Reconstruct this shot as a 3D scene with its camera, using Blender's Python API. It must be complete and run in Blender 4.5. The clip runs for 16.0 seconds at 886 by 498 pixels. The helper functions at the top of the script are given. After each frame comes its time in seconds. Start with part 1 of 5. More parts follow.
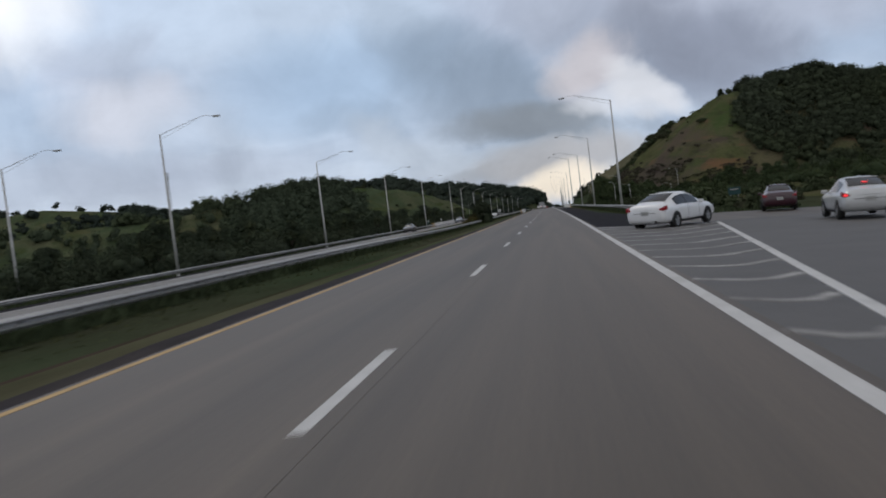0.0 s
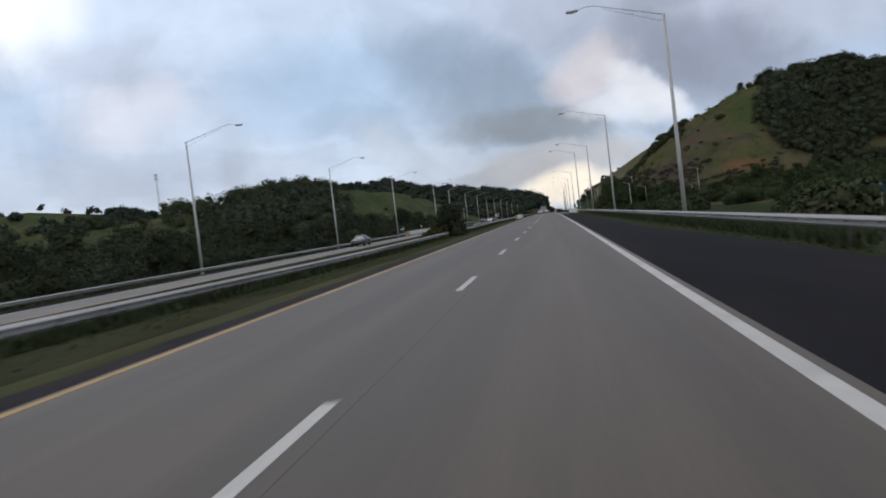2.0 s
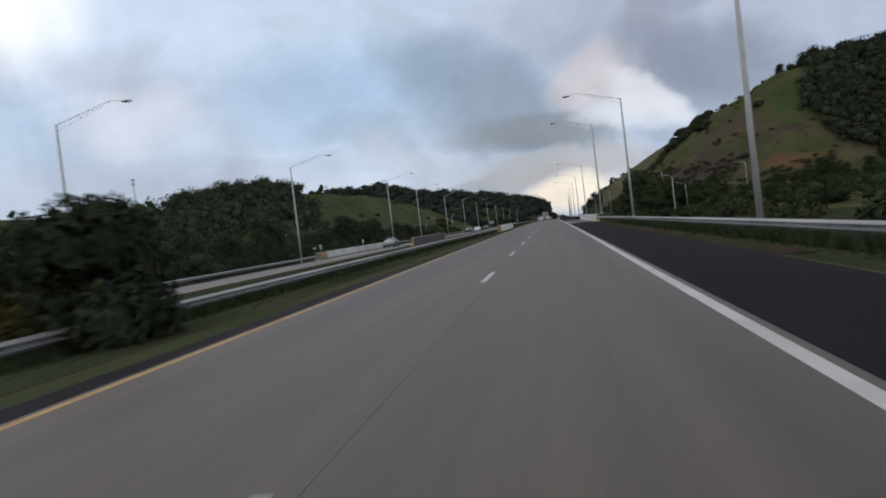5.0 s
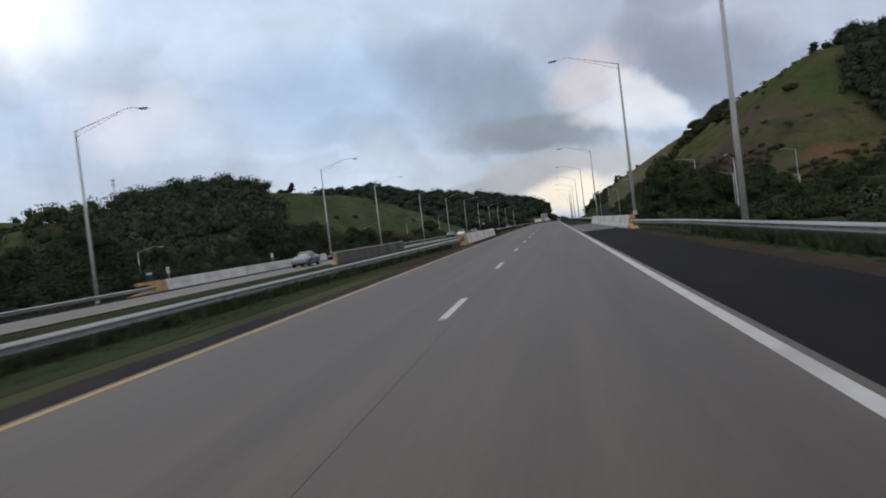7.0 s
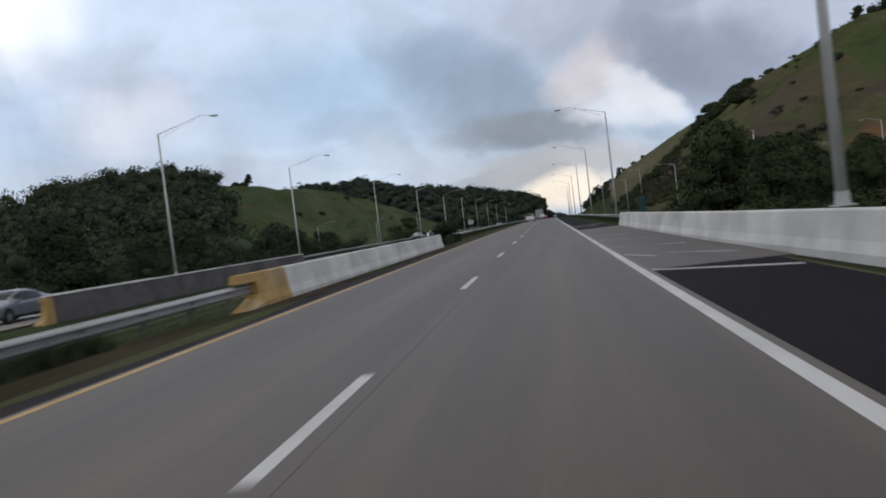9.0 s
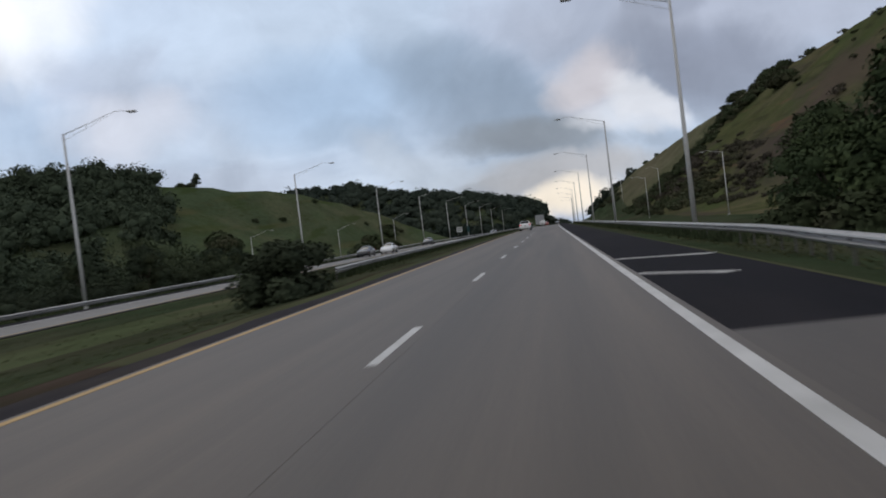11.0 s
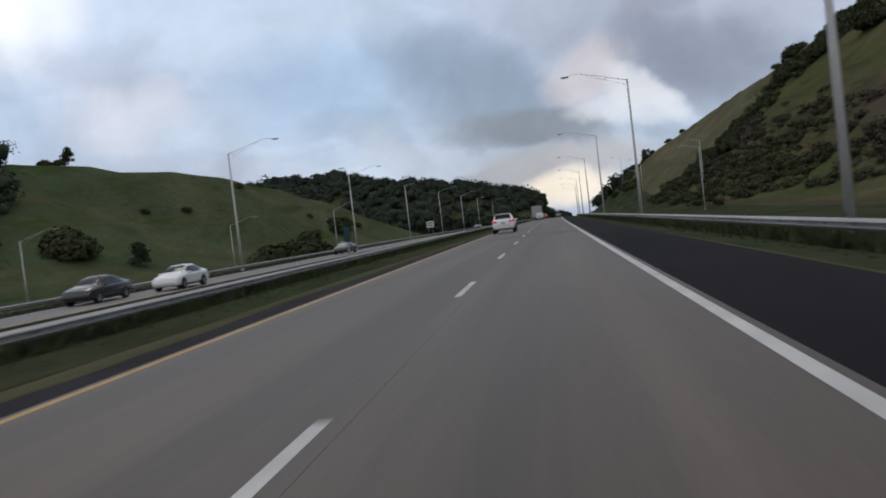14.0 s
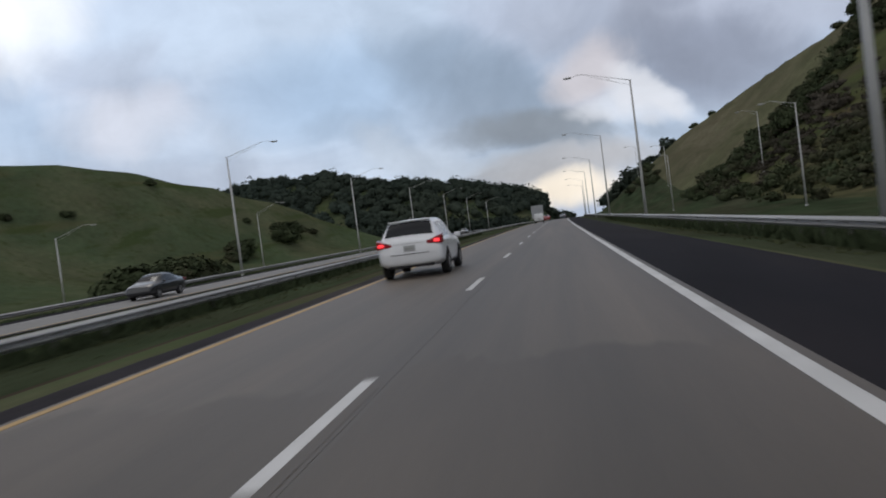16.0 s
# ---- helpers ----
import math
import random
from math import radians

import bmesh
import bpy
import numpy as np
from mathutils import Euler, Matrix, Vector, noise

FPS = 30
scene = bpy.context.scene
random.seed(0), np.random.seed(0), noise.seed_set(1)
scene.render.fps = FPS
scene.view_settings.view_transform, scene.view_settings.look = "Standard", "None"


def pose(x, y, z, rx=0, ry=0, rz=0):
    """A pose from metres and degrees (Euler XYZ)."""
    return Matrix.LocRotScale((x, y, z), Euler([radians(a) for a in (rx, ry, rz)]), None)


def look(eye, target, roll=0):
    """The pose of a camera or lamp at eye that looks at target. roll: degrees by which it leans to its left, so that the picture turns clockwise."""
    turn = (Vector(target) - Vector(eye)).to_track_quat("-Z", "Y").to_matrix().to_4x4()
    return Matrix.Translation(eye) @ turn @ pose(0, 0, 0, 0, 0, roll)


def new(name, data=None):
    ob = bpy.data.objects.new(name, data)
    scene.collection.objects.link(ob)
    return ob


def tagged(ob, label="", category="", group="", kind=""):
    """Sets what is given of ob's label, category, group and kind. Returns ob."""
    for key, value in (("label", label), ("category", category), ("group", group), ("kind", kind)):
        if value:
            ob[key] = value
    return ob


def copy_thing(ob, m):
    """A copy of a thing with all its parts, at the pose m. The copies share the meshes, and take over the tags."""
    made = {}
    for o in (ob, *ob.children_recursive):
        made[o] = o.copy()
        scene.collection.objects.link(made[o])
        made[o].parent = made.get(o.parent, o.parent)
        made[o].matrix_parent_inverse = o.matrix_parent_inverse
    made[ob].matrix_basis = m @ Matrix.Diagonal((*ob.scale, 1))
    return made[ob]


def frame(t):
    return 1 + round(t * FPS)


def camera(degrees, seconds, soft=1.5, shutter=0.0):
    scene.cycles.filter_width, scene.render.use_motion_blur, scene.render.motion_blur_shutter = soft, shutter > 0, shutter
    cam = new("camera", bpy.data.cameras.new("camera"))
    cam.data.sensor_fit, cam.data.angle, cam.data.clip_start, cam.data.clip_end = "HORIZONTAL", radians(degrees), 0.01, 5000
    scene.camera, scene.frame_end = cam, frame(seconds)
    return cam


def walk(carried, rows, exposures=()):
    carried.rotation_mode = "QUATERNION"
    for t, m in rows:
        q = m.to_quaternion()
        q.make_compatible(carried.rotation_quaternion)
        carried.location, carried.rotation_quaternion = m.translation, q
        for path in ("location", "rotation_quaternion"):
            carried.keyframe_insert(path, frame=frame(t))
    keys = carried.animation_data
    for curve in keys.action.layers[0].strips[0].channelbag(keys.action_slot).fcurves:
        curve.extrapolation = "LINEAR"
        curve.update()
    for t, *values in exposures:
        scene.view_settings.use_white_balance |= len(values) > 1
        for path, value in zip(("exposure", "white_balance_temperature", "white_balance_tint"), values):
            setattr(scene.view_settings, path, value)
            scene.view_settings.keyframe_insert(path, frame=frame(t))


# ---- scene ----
cam = camera(56.9, 16.0, 1.9, 0.4)
# seconds, eye x y z, pitch, roll, yaw
PATH = [
    (0, 0.000, 0.48, 1.332, -2.24, 6.99, 7.74),
    (0.5, 0.031, 10.10, 1.342, -2.12, 7.18, 7.59),
    (1, 0.042, 19.60, 1.343, -1.97, 7.22, 7.80),
    (1.5, 0.038, 29.42, 1.344, -1.95, 7.05, 7.97),
    (2, -0.009, 39.21, 1.345, -1.96, 6.72, 7.91),
    (2.5, -0.062, 49.17, 1.346, -1.59, 6.84, 8.05),
    (3, -0.114, 59.92, 1.347, -1.63, 6.98, 8.14),
    (3.5, -0.205, 71.11, 1.349, -1.78, 7.03, 8.23),
    (4, -0.326, 81.34, 1.350, -1.66, 6.90, 8.23),
    (6.5, -0.661, 134.64, 1.352, -1.43, 6.81, 7.99),
    (7, -0.745, 145.29, 1.351, -1.39, 6.85, 8.07),
    (7.5, -0.817, 156.50, 1.349, -1.51, 6.67, 8.03),
    (8, -0.897, 167.36, 1.347, -1.32, 6.85, 7.88),
    (8.5, -0.963, 178.53, 1.343, -1.36, 6.70, 7.92),
    (9, -1.013, 189.52, 1.339, -1.68, 6.93, 7.78),
    (11.5, -1.272, 245.85, 1.296, -1.20, 6.98, 7.91),
    (12, -1.377, 256.64, 1.284, -1.50, 6.81, 8.05),
    (12.5, -1.551, 268.08, 1.269, -1.38, 6.72, 8.28),
    (13, -1.736, 279.37, 1.252, -1.77, 6.62, 8.31),
    (13.5, -1.890, 290.47, 1.234, -1.77, 6.49, 8.07),
    (14, -1.974, 301.88, 1.213, -1.85, 6.80, 7.79),
    (14.5, -2.016, 313.37, 1.190, -1.83, 6.88, 7.68),
    (15, -2.061, 324.95, 1.164, -1.68, 7.01, 7.75),
    (15.5, -2.122, 336.65, 1.136, -1.68, 6.95, 7.81),
    (16, -2.160, 348.92, 1.103, -1.72, 7.37, 7.99),
]
walk(cam, [(t, pose(x, y, z, 90 + pitch, roll, yaw)) for t, x, y, z, pitch, roll, yaw in PATH],
     ((0, -0.06), (1.5, -0.06), (2, 0.13), (2.5, 0.06), (4, 0.03), (6.5, 0.07), (8, 0.12), (9, 0.1), (11.5, 0.0), (12.5, 0.02), (16, 0.03)))

# ---- sky and sun: a heavy evening overcast with a pale gap low over the road ----
world = bpy.data.worlds.new("world")
scene.world = world
world.use_nodes = True
wt = world.node_tree
wt.nodes.clear()


def wlink(a, b):
    wt.links.new(a, b)


sky = wt.nodes.new("ShaderNodeTexSky")
sky.sky_type = "NISHITA"
sky.sun_disc = False
sky.sun_elevation, sky.sun_rotation = radians(38), radians(-30)
coord = wt.nodes.new("ShaderNodeTexCoord")
way = coord.outputs["Generated"]
split = wt.nodes.new("ShaderNodeSeparateXYZ")
wlink(way, split.inputs[0])
# cloud sheet seen in perspective: the direction divided by its height
lift = wt.nodes.new("ShaderNodeMath")
lift.operation = "MAXIMUM"
lift.inputs[1].default_value = 0.0
wlink(split.outputs["Z"], lift.inputs[0])
lift2 = wt.nodes.new("ShaderNodeMath")
lift2.operation = "ADD"
lift2.inputs[1].default_value = 0.16
wlink(lift.outputs[0], lift2.inputs[0])
sheet = wt.nodes.new("ShaderNodeCombineXYZ")
for axis in "XY":
    d = wt.nodes.new("ShaderNodeMath")
    d.operation = "DIVIDE"
    wlink(split.outputs[axis], d.inputs[0])
    wlink(lift2.outputs[0], d.inputs[1])
    wlink(d.outputs[0], sheet.inputs[axis])


def sky_noise(scale, detail, rough, distort, shift, round_about=False):
    m = wt.nodes.new("ShaderNodeVectorMath")
    m.operation = "ADD"
    m.inputs[1].default_value = shift
    wlink(way if round_about else sheet.outputs[0], m.inputs[0])
    n = wt.nodes.new("ShaderNodeTexNoise")
    n.inputs["Scale"].default_value = scale
    n.inputs["Detail"].default_value = detail
    n.inputs["Roughness"].default_value = rough
    n.inputs["Distortion"].default_value = distort
    wlink(m.outputs[0], n.inputs["Vector"])
    return n.outputs["Fac"]


def wmath(op, a, b):
    n = wt.nodes.new("ShaderNodeMath")
    n.operation = op
    for i, v in enumerate((a, b)):
        if isinstance(v, (int, float)):
            n.inputs[i].default_value = v
        else:
            wlink(v, n.inputs[i])
    return n.outputs[0]


def wrange(v, a, b, c, d, kind="SMOOTHSTEP"):
    n = wt.nodes.new("ShaderNodeMapRange")
    n.interpolation_type = kind
    wlink(v, n.inputs["Value"])
    for key, val in zip(("From Min", "From Max", "To Min", "To Max"), (a, b, c, d)):
        n.inputs[key].default_value = val
    return n.outputs["Result"]


def wmix(fac, a, b):
    n = wt.nodes.new("ShaderNodeMix")
    n.data_type = "RGBA"
    if isinstance(fac, (int, float)):
        n.inputs[0].default_value = fac
    else:
        wlink(fac, n.inputs[0])
    for i, v in ((6, a), (7, b)):
        if isinstance(v, tuple):
            n.inputs[i].default_value = (*v, 1)
        else:
            wlink(v, n.inputs[i])
    return n.outputs[2]


big = sky_noise(3.2, 5, 0.5, 0.25, (3.1, 1.7, 0), True)
fine = sky_noise(9.0, 5, 0.5, 0.5, (0.4, 5.2, 0), True)
other = sky_noise(8.0, 5, 0.5, 0.5, (7.4, 2.2, 3.0), True)
streaks = sky_noise(1.5, 7, 0.55, 0.5, (1.4, 2.2, 0))
wisps = wmath("ADD", wmath("ADD", wmath("MULTIPLY", big, 0.3), wmath("MULTIPLY", streaks, 0.4)), wmath("MULTIPLY", fine, 0.3))
drift = wmath("MULTIPLY", wmath("SUBTRACT", big, 0.5), 0.07)
warp_az = wmath("ADD", wmath("MULTIPLY", wmath("SUBTRACT", fine, 0.5), 0.13), drift)
warp_el = wmath("ADD", wmath("MULTIPLY", wmath("SUBTRACT", other, 0.5), 0.075), drift)
azimuth_of = wmath("ADD", wmath("ARCTAN2", split.outputs["X"], split.outputs["Y"]), warp_az)
height_of = wmath("ADD", wmath("ARCSINE", split.outputs["Z"], 0), warp_el)


def bank(azimuth, height, wide, tall, tilt, edge):
    """How far the sky's direction lies inside a bank of cloud; degrees, azimuth to the right of the road. edge: 1 soft, 0.3 crisp."""
    c, s = math.cos(radians(tilt)), math.sin(radians(tilt))
    az = wmath("SUBTRACT", azimuth_of, radians(azimuth))
    el = wmath("SUBTRACT", height_of, radians(height))
    u = wmath("ADD", wmath("MULTIPLY", az, c / radians(wide * 1.3)), wmath("MULTIPLY", el, s / radians(wide * 1.3)))
    v = wmath("SUBTRACT", wmath("MULTIPLY", el, c / radians(tall * 1.3)), wmath("MULTIPLY", az, s / radians(tall * 1.3)))
    r = wmath("ADD", wmath("MULTIPLY", u, u), wmath("MULTIPLY", v, v))
    return wrange(r, 0.5 - 0.5 * edge, 0.5 + 0.5 * edge, 1.0, 0.0)


bare = wt.nodes.new("ShaderNodeMix")
bare.data_type, bare.blend_type = "RGBA", "MULTIPLY"
bare.inputs[0].default_value = 1
wlink(sky.outputs[0], bare.inputs[6])
bare.inputs[7].default_value = (0.1, 0.1, 0.1, 1)
tone = wmix(wrange(wisps, 0.40, 0.60, 0.0, 1.0), (0.40, 0.495, 0.66), (0.54, 0.64, 0.81))
tone = wmix(0.1, tone, bare.outputs[2])
WHITE, LIGHT, BLUE, SLATE = (1.0, 1.02, 1.06), (0.61, 0.73, 0.90), (0.405, 0.55, 0.75), (0.27, 0.345, 0.45)
GREY, SHADE, CREAM, PUFF = (0.44, 0.475, 0.58), (0.265, 0.30, 0.39), (0.76, 0.675, 0.665), (0.78, 0.80, 0.86)
PALE, BAND, ASH, GLOW = (0.53, 0.60, 0.70), (0.255, 0.285, 0.325), (0.47, 0.47, 0.49), (0.98, 0.88, 0.74)
HAZE, ROSE = (0.445, 0.50, 0.62), (0.80, 0.79, 0.86)
# azimuth, height, width, depth, tilt, edge, amount, tint: the bright left and the blue middle
for azimuth, height, wide, tall, tilt, edge, amount, tint in (
        (-17, 15, 14, 3.6, 0, 1, 0.8, LIGHT), (-37, 18, 7.5, 5.5, 0, 1, 1.0, WHITE), (-29, 13.0, 3.6, 1.6, 10, 1, 0.4, GREY), (-28.6, 9.6, 4.6, 2.4, 0, 1, 0.5, ROSE),
        (-34, 9.5, 3.5, 2.6, 0, 1, 0.4, BLUE), (-14, 10.2, 8, 3.4, 0, 1, 0.75, BLUE), (-27, 5.2, 11, 1.8, 0, 1, 0.6, HAZE)):
    tone = wmix(wmath("MULTIPLY", bank(azimuth, height, wide, tall, tilt, edge), amount), tone, tint)
# the slate bank over the road
for azimuth, height, wide, tall, tilt, edge, amount, tint in (
        (4, 13.5, 9, 3.2, 0, 1, 0.65, GREY), (-12.5, 7.4, 4.5, 1.2, -10, 1, 0.35, SLATE), (-4.0, 8.4, 9, 3.4, -36, 1, 0.78, SLATE), (-9, 5.2, 5, 1.2, -28, 1, 0.6, PALE),
        (-0.5, 5.3, 6.5, 1.5, -8, 0.9, 0.8, BAND), (15, 11.0, 10, 3.2, 0, 1, 0.75, GREY), (11.0, 8.8, 6.4, 2.7, -22, 1, 0.9, SHADE), (9, 13.2, 2.6, 0.8, 10, 1, 0.5, SHADE)):
    tone = wmix(wmath("MULTIPLY", bank(azimuth, height, wide, tall, tilt, edge), amount), tone, tint)
# bright heads of cloud, and the pale gap low over the road
for azimuth, height, wide, tall, tilt, edge, amount, tint in (
        (3.0, 8.8, 3.2, 2.6, 0, 1, 0.62, CREAM), (6.6, 7.2, 3.0, 1.5, -26, 1, 0.85, PUFF), (4.8, 5.7, 3.2, 1.0, 0, 1, 0.6, PUFF), (-6, 3.4, 7, 0.8, 0, 1, 0.6, PALE),
        (-4.5, 2.5, 6, 0.5, -4, 1, 0.4, BAND), (1.2, 2.6, 7, 1.3, 0, 1, 0.85, ASH), (0.8, 0.8, 3.2, 1.2, 0, 1, 0.95, GLOW)):
    tone = wmix(wmath("MULTIPLY", bank(azimuth, height, wide, tall, tilt, edge), amount), tone, tint)
# ragged texture all over the cloud
curl = sky_noise(5.5, 6, 0.5, 1.1, (2.3, 6.1, 1.0), True)
puffs = sky_noise(14.0, 8, 0.6, 0.6, (5.5, 1.2, 2.0), True)
rag = wmath("ADD", wrange(curl, 0.3, 0.7, 0.90, 1.10, "LINEAR"), wrange(puffs, 0.3, 0.7, -0.06, 0.06, "LINEAR"))
ragged = wt.nodes.new("ShaderNodeVectorMath")
ragged.operation = "SCALE"
wlink(tone, ragged.inputs[0])
wlink(rag, ragged.inputs["Scale"])
tone = ragged.outputs[0]
# overhead the cloud is greyer and even
tone = wmix(wrange(split.outputs["Z"], 0.38, 0.65, 0.0, 1.0), tone, (0.42, 0.415, 0.43))
# behind the camera the overcast is brighter
tone = wmix(wrange(split.outputs["Y"], -0.6, 0.1, 1.0, 0.0), tone, (0.70, 0.71, 0.74))
ground_dim = wrange(split.outputs["Z"], -0.06, -0.01, 1.0, 0.0)
tone = wmix(ground_dim, tone, (0.06, 0.07, 0.06))
back = wt.nodes.new("ShaderNodeBackground")
back.inputs["Strength"].default_value = 1.0
wlink(tone, back.inputs["Color"])
out = wt.nodes.new("ShaderNodeOutputWorld")
wlink(back.outputs[0], out.inputs["Surface"])

sun_data = bpy.data.lights.new("sun", "SUN")
sun_data.energy, sun_data.angle, sun_data.color = 0.5, radians(25), (1.0, 0.96, 0.9)
sun = new("sun", sun_data)
sun.matrix_world = look((0, 0, 200), (60, -105, 0))

# ---- materials ----
def shader(name, base, rough=0.8, metal=0.0, vary=0.25, scale=1.0, fine_scale=30.0, bump=0.15, stretch=(1, 1, 1),
           second=None, patch=(0.45, 0.6), per_object=0.0, per_island=0.0, spec=0.3, bump_far=0.02, stretch_fine=(1, 1, 1)):
    """A surface with stains at one scale, grain at another, and an optional second colour in patches."""
    m = bpy.data.materials.new(name)
    m.use_nodes = True
    nt = m.node_tree
    b = nt.nodes["Principled BSDF"]
    b.inputs["Roughness"].default_value = rough
    b.inputs["Metallic"].default_value = metal
    b.inputs["Specular IOR Level"].default_value = spec
    tc = nt.nodes.new("ShaderNodeTexCoord")

    def noise_at(s, detail, st):
        mp = nt.nodes.new("ShaderNodeMapping")
        mp.inputs["Scale"].default_value = st
        nt.links.new(tc.outputs["Object"], mp.inputs["Vector"])
        n = nt.nodes.new("ShaderNodeTexNoise")
        n.inputs["Scale"].default_value = s
        n.inputs["Detail"].default_value = detail
        n.inputs["Roughness"].default_value = 0.6
        nt.links.new(mp.outputs[0], n.inputs["Vector"])
        return n.outputs["Fac"]

    def ranged(v, a, b_, c, d):
        r = nt.nodes.new("ShaderNodeMapRange")
        nt.links.new(v, r.inputs["Value"])
        for key, val in zip(("From Min", "From Max", "To Min", "To Max"), (a, b_, c, d)):
            r.inputs[key].default_value = val
        return r.outputs["Result"]

    def mixed(fac, a, b_, mode="MIX"):
        n = nt.nodes.new("ShaderNodeMix")
        n.data_type, n.blend_type = "RGBA", mode
        if isinstance(fac, float):
            n.inputs[0].default_value = fac
        else:
            nt.links.new(fac, n.inputs[0])
        for i, v in ((6, a), (7, b_)):
            if isinstance(v, tuple):
                n.inputs[i].default_value = (*v, 1)
            else:
                nt.links.new(v, n.inputs[i])
        return n.outputs[2]

    coarse, grain = noise_at(scale, 5, stretch), noise_at(fine_scale, 4, stretch_fine)
    colour = base
    if second:
        colour = mixed(ranged(noise_at(scale * 0.37, 6, stretch), *patch, 0, 1), base, second)
    lo, hi = 1 - vary, 1 + vary
    g1 = ranged(coarse, 0.3, 0.7, lo, hi)
    g2 = ranged(grain, 0.3, 0.7, 1 - vary * 0.6, 1 + vary * 0.6)
    mul = nt.nodes.new("ShaderNodeMath")
    mul.operation = "MULTIPLY"
    nt.links.new(g1, mul.inputs[0])
    nt.links.new(g2, mul.inputs[1])
    value = mul.outputs[0]
    for amount, node, socket in ((per_object, "ShaderNodeObjectInfo", "Random"), (per_island, "ShaderNodeNewGeometry", "Random Per Island")):
        if amount:
            rnd = nt.nodes.new(node)
            m2 = nt.nodes.new("ShaderNodeMath")
            m2.operation = "MULTIPLY"
            nt.links.new(value, m2.inputs[0])
            nt.links.new(ranged(rnd.outputs[socket], 0, 1, 1 - amount, 1 + amount), m2.inputs[1])
            value = m2.outputs[0]
    grey = nt.nodes.new("ShaderNodeCombineColor")
    for k in ("Red", "Green", "Blue"):
        nt.links.new(value, grey.inputs[k])
    nt.links.new(mixed(1.0, colour, grey.outputs[0], "MULTIPLY"), b.inputs["Base Color"])
    if bump:
        bp = nt.nodes.new("ShaderNodeBump")
        bp.inputs["Strength"].default_value = bump
        bp.inputs["Distance"].default_value = bump_far
        nt.links.new(grain, bp.inputs["Height"])
        nt.links.new(bp.outputs[0], b.inputs["Normal"])
    return m


M_CONCRETE = shader("pavement_concrete", (0.086, 0.067, 0.050), 0.58, spec=0.48, vary=0.30, scale=0.9, fine_scale=26, stretch=(1.3, 0.03, 1),
                    second=(0.058, 0.046, 0.036), patch=(0.38, 0.64), bump=0.12, bump_far=0.004, stretch_fine=(1, 0.5, 1))
M_CONCRETE_OLD = shader("old_concrete", (0.165, 0.158, 0.153), 0.7, vary=0.12, scale=0.4, fine_scale=20, second=(0.175, 0.168, 0.16), bump=0.1)
M_GORE = shader("gore_concrete", (0.082, 0.078, 0.077), 0.68, spec=0.42, vary=0.14, scale=0.5, fine_scale=18, second=(0.085, 0.081, 0.079), bump=0.1)
M_ASPHALT = shader("shoulder_asphalt", (0.0135, 0.0130, 0.0165), 0.95, spec=0.06, vary=0.2, scale=0.6, fine_scale=40, second=(0.018, 0.0165, 0.0195), bump=0.25, bump_far=0.006, stretch=(1, 0.2, 1))
M_EDGE = shader("tarred_edge", (0.023, 0.020, 0.023), 0.92, spec=0.08, vary=0.35, scale=1.2, fine_scale=14, second=(0.034, 0.028, 0.026), patch=(0.46, 0.66), bump=0.3, bump_far=0.01, stretch=(1, 0.4, 1))
M_PATCH = shader("dark_patch", (0.072, 0.057, 0.044), 0.6, spec=0.45, vary=0.3, scale=0.7, fine_scale=24, second=(0.056, 0.045, 0.036), patch=(0.38, 0.64), bump=0.1, stretch=(1, 0.1, 1))
M_WHITE_LINE = shader("white_road_paint", (0.50, 0.495, 0.49), 0.6, vary=0.12, scale=1.2, fine_scale=16, second=(0.40, 0.395, 0.385), patch=(0.5, 0.68), bump=0.1, bump_far=0.003)
M_FAINT_LINE = shader("worn_white_paint", (0.34, 0.335, 0.33), 0.8, vary=0.2, scale=1.5, fine_scale=14, second=(0.19, 0.185, 0.18), patch=(0.45, 0.6), bump=0.1, bump_far=0.003)
M_YELLOW_LINE = shader("yellow_road_paint", (0.43, 0.29, 0.13), 0.75, vary=0.15, scale=1.2, fine_scale=16, second=(0.34, 0.22, 0.09), patch=(0.5, 0.7), bump=0.1, bump_far=0.003)
M_JOINT = shader("joint_seal", (0.064, 0.061, 0.059), 0.75, vary=0.25, scale=0.5, fine_scale=3, second=(0.09, 0.085, 0.082), patch=(0.40, 0.48))
M_GRASS = shader("verge_grass", (0.062, 0.076, 0.040), 0.95, spec=0.0, vary=0.25, scale=0.35, fine_scale=9, second=(0.080, 0.078, 0.050), patch=(0.42, 0.62), bump=0.6, bump_far=0.05, stretch=(1, 0.3, 1))
M_DIRT = shader("verge_dirt", (0.055, 0.043, 0.035), 0.95, spec=0.0, vary=0.3, scale=0.8, fine_scale=12, second=(0.044, 0.046, 0.027), patch=(0.42, 0.6), bump=0.5, bump_far=0.04, stretch=(1, 0.3, 1))
M_GRASS_DARK = shader("rank_grass", (0.038, 0.052, 0.029), 0.95, spec=0.0, vary=0.3, scale=0.4, fine_scale=9, second=(0.050, 0.053, 0.034), patch=(0.42, 0.62), bump=0.6, bump_far=0.05, stretch=(1, 0.3, 1))
# post colour taken down to the shade that lies below the beam
M_RAIL_POST = shader("shade_toned_rail_post", (0.085, 0.085, 0.07), 0.8, 0.1, vary=0.2, scale=2, fine_scale=20, per_object=0.2, bump=0.05)
M_RANK_BLADES = shader("rank_grass_blades", (0.052, 0.066, 0.036), 0.95, vary=0.2, per_island=0.15, bump=0, spec=0.0)
M_BRUSH = shader("brushwood_leaves", (0.070, 0.062, 0.050), 0.9, vary=0.3, scale=0.05, fine_scale=0.6, per_island=0.15, bump=0, second=(0.066, 0.072, 0.040), spec=0.0)
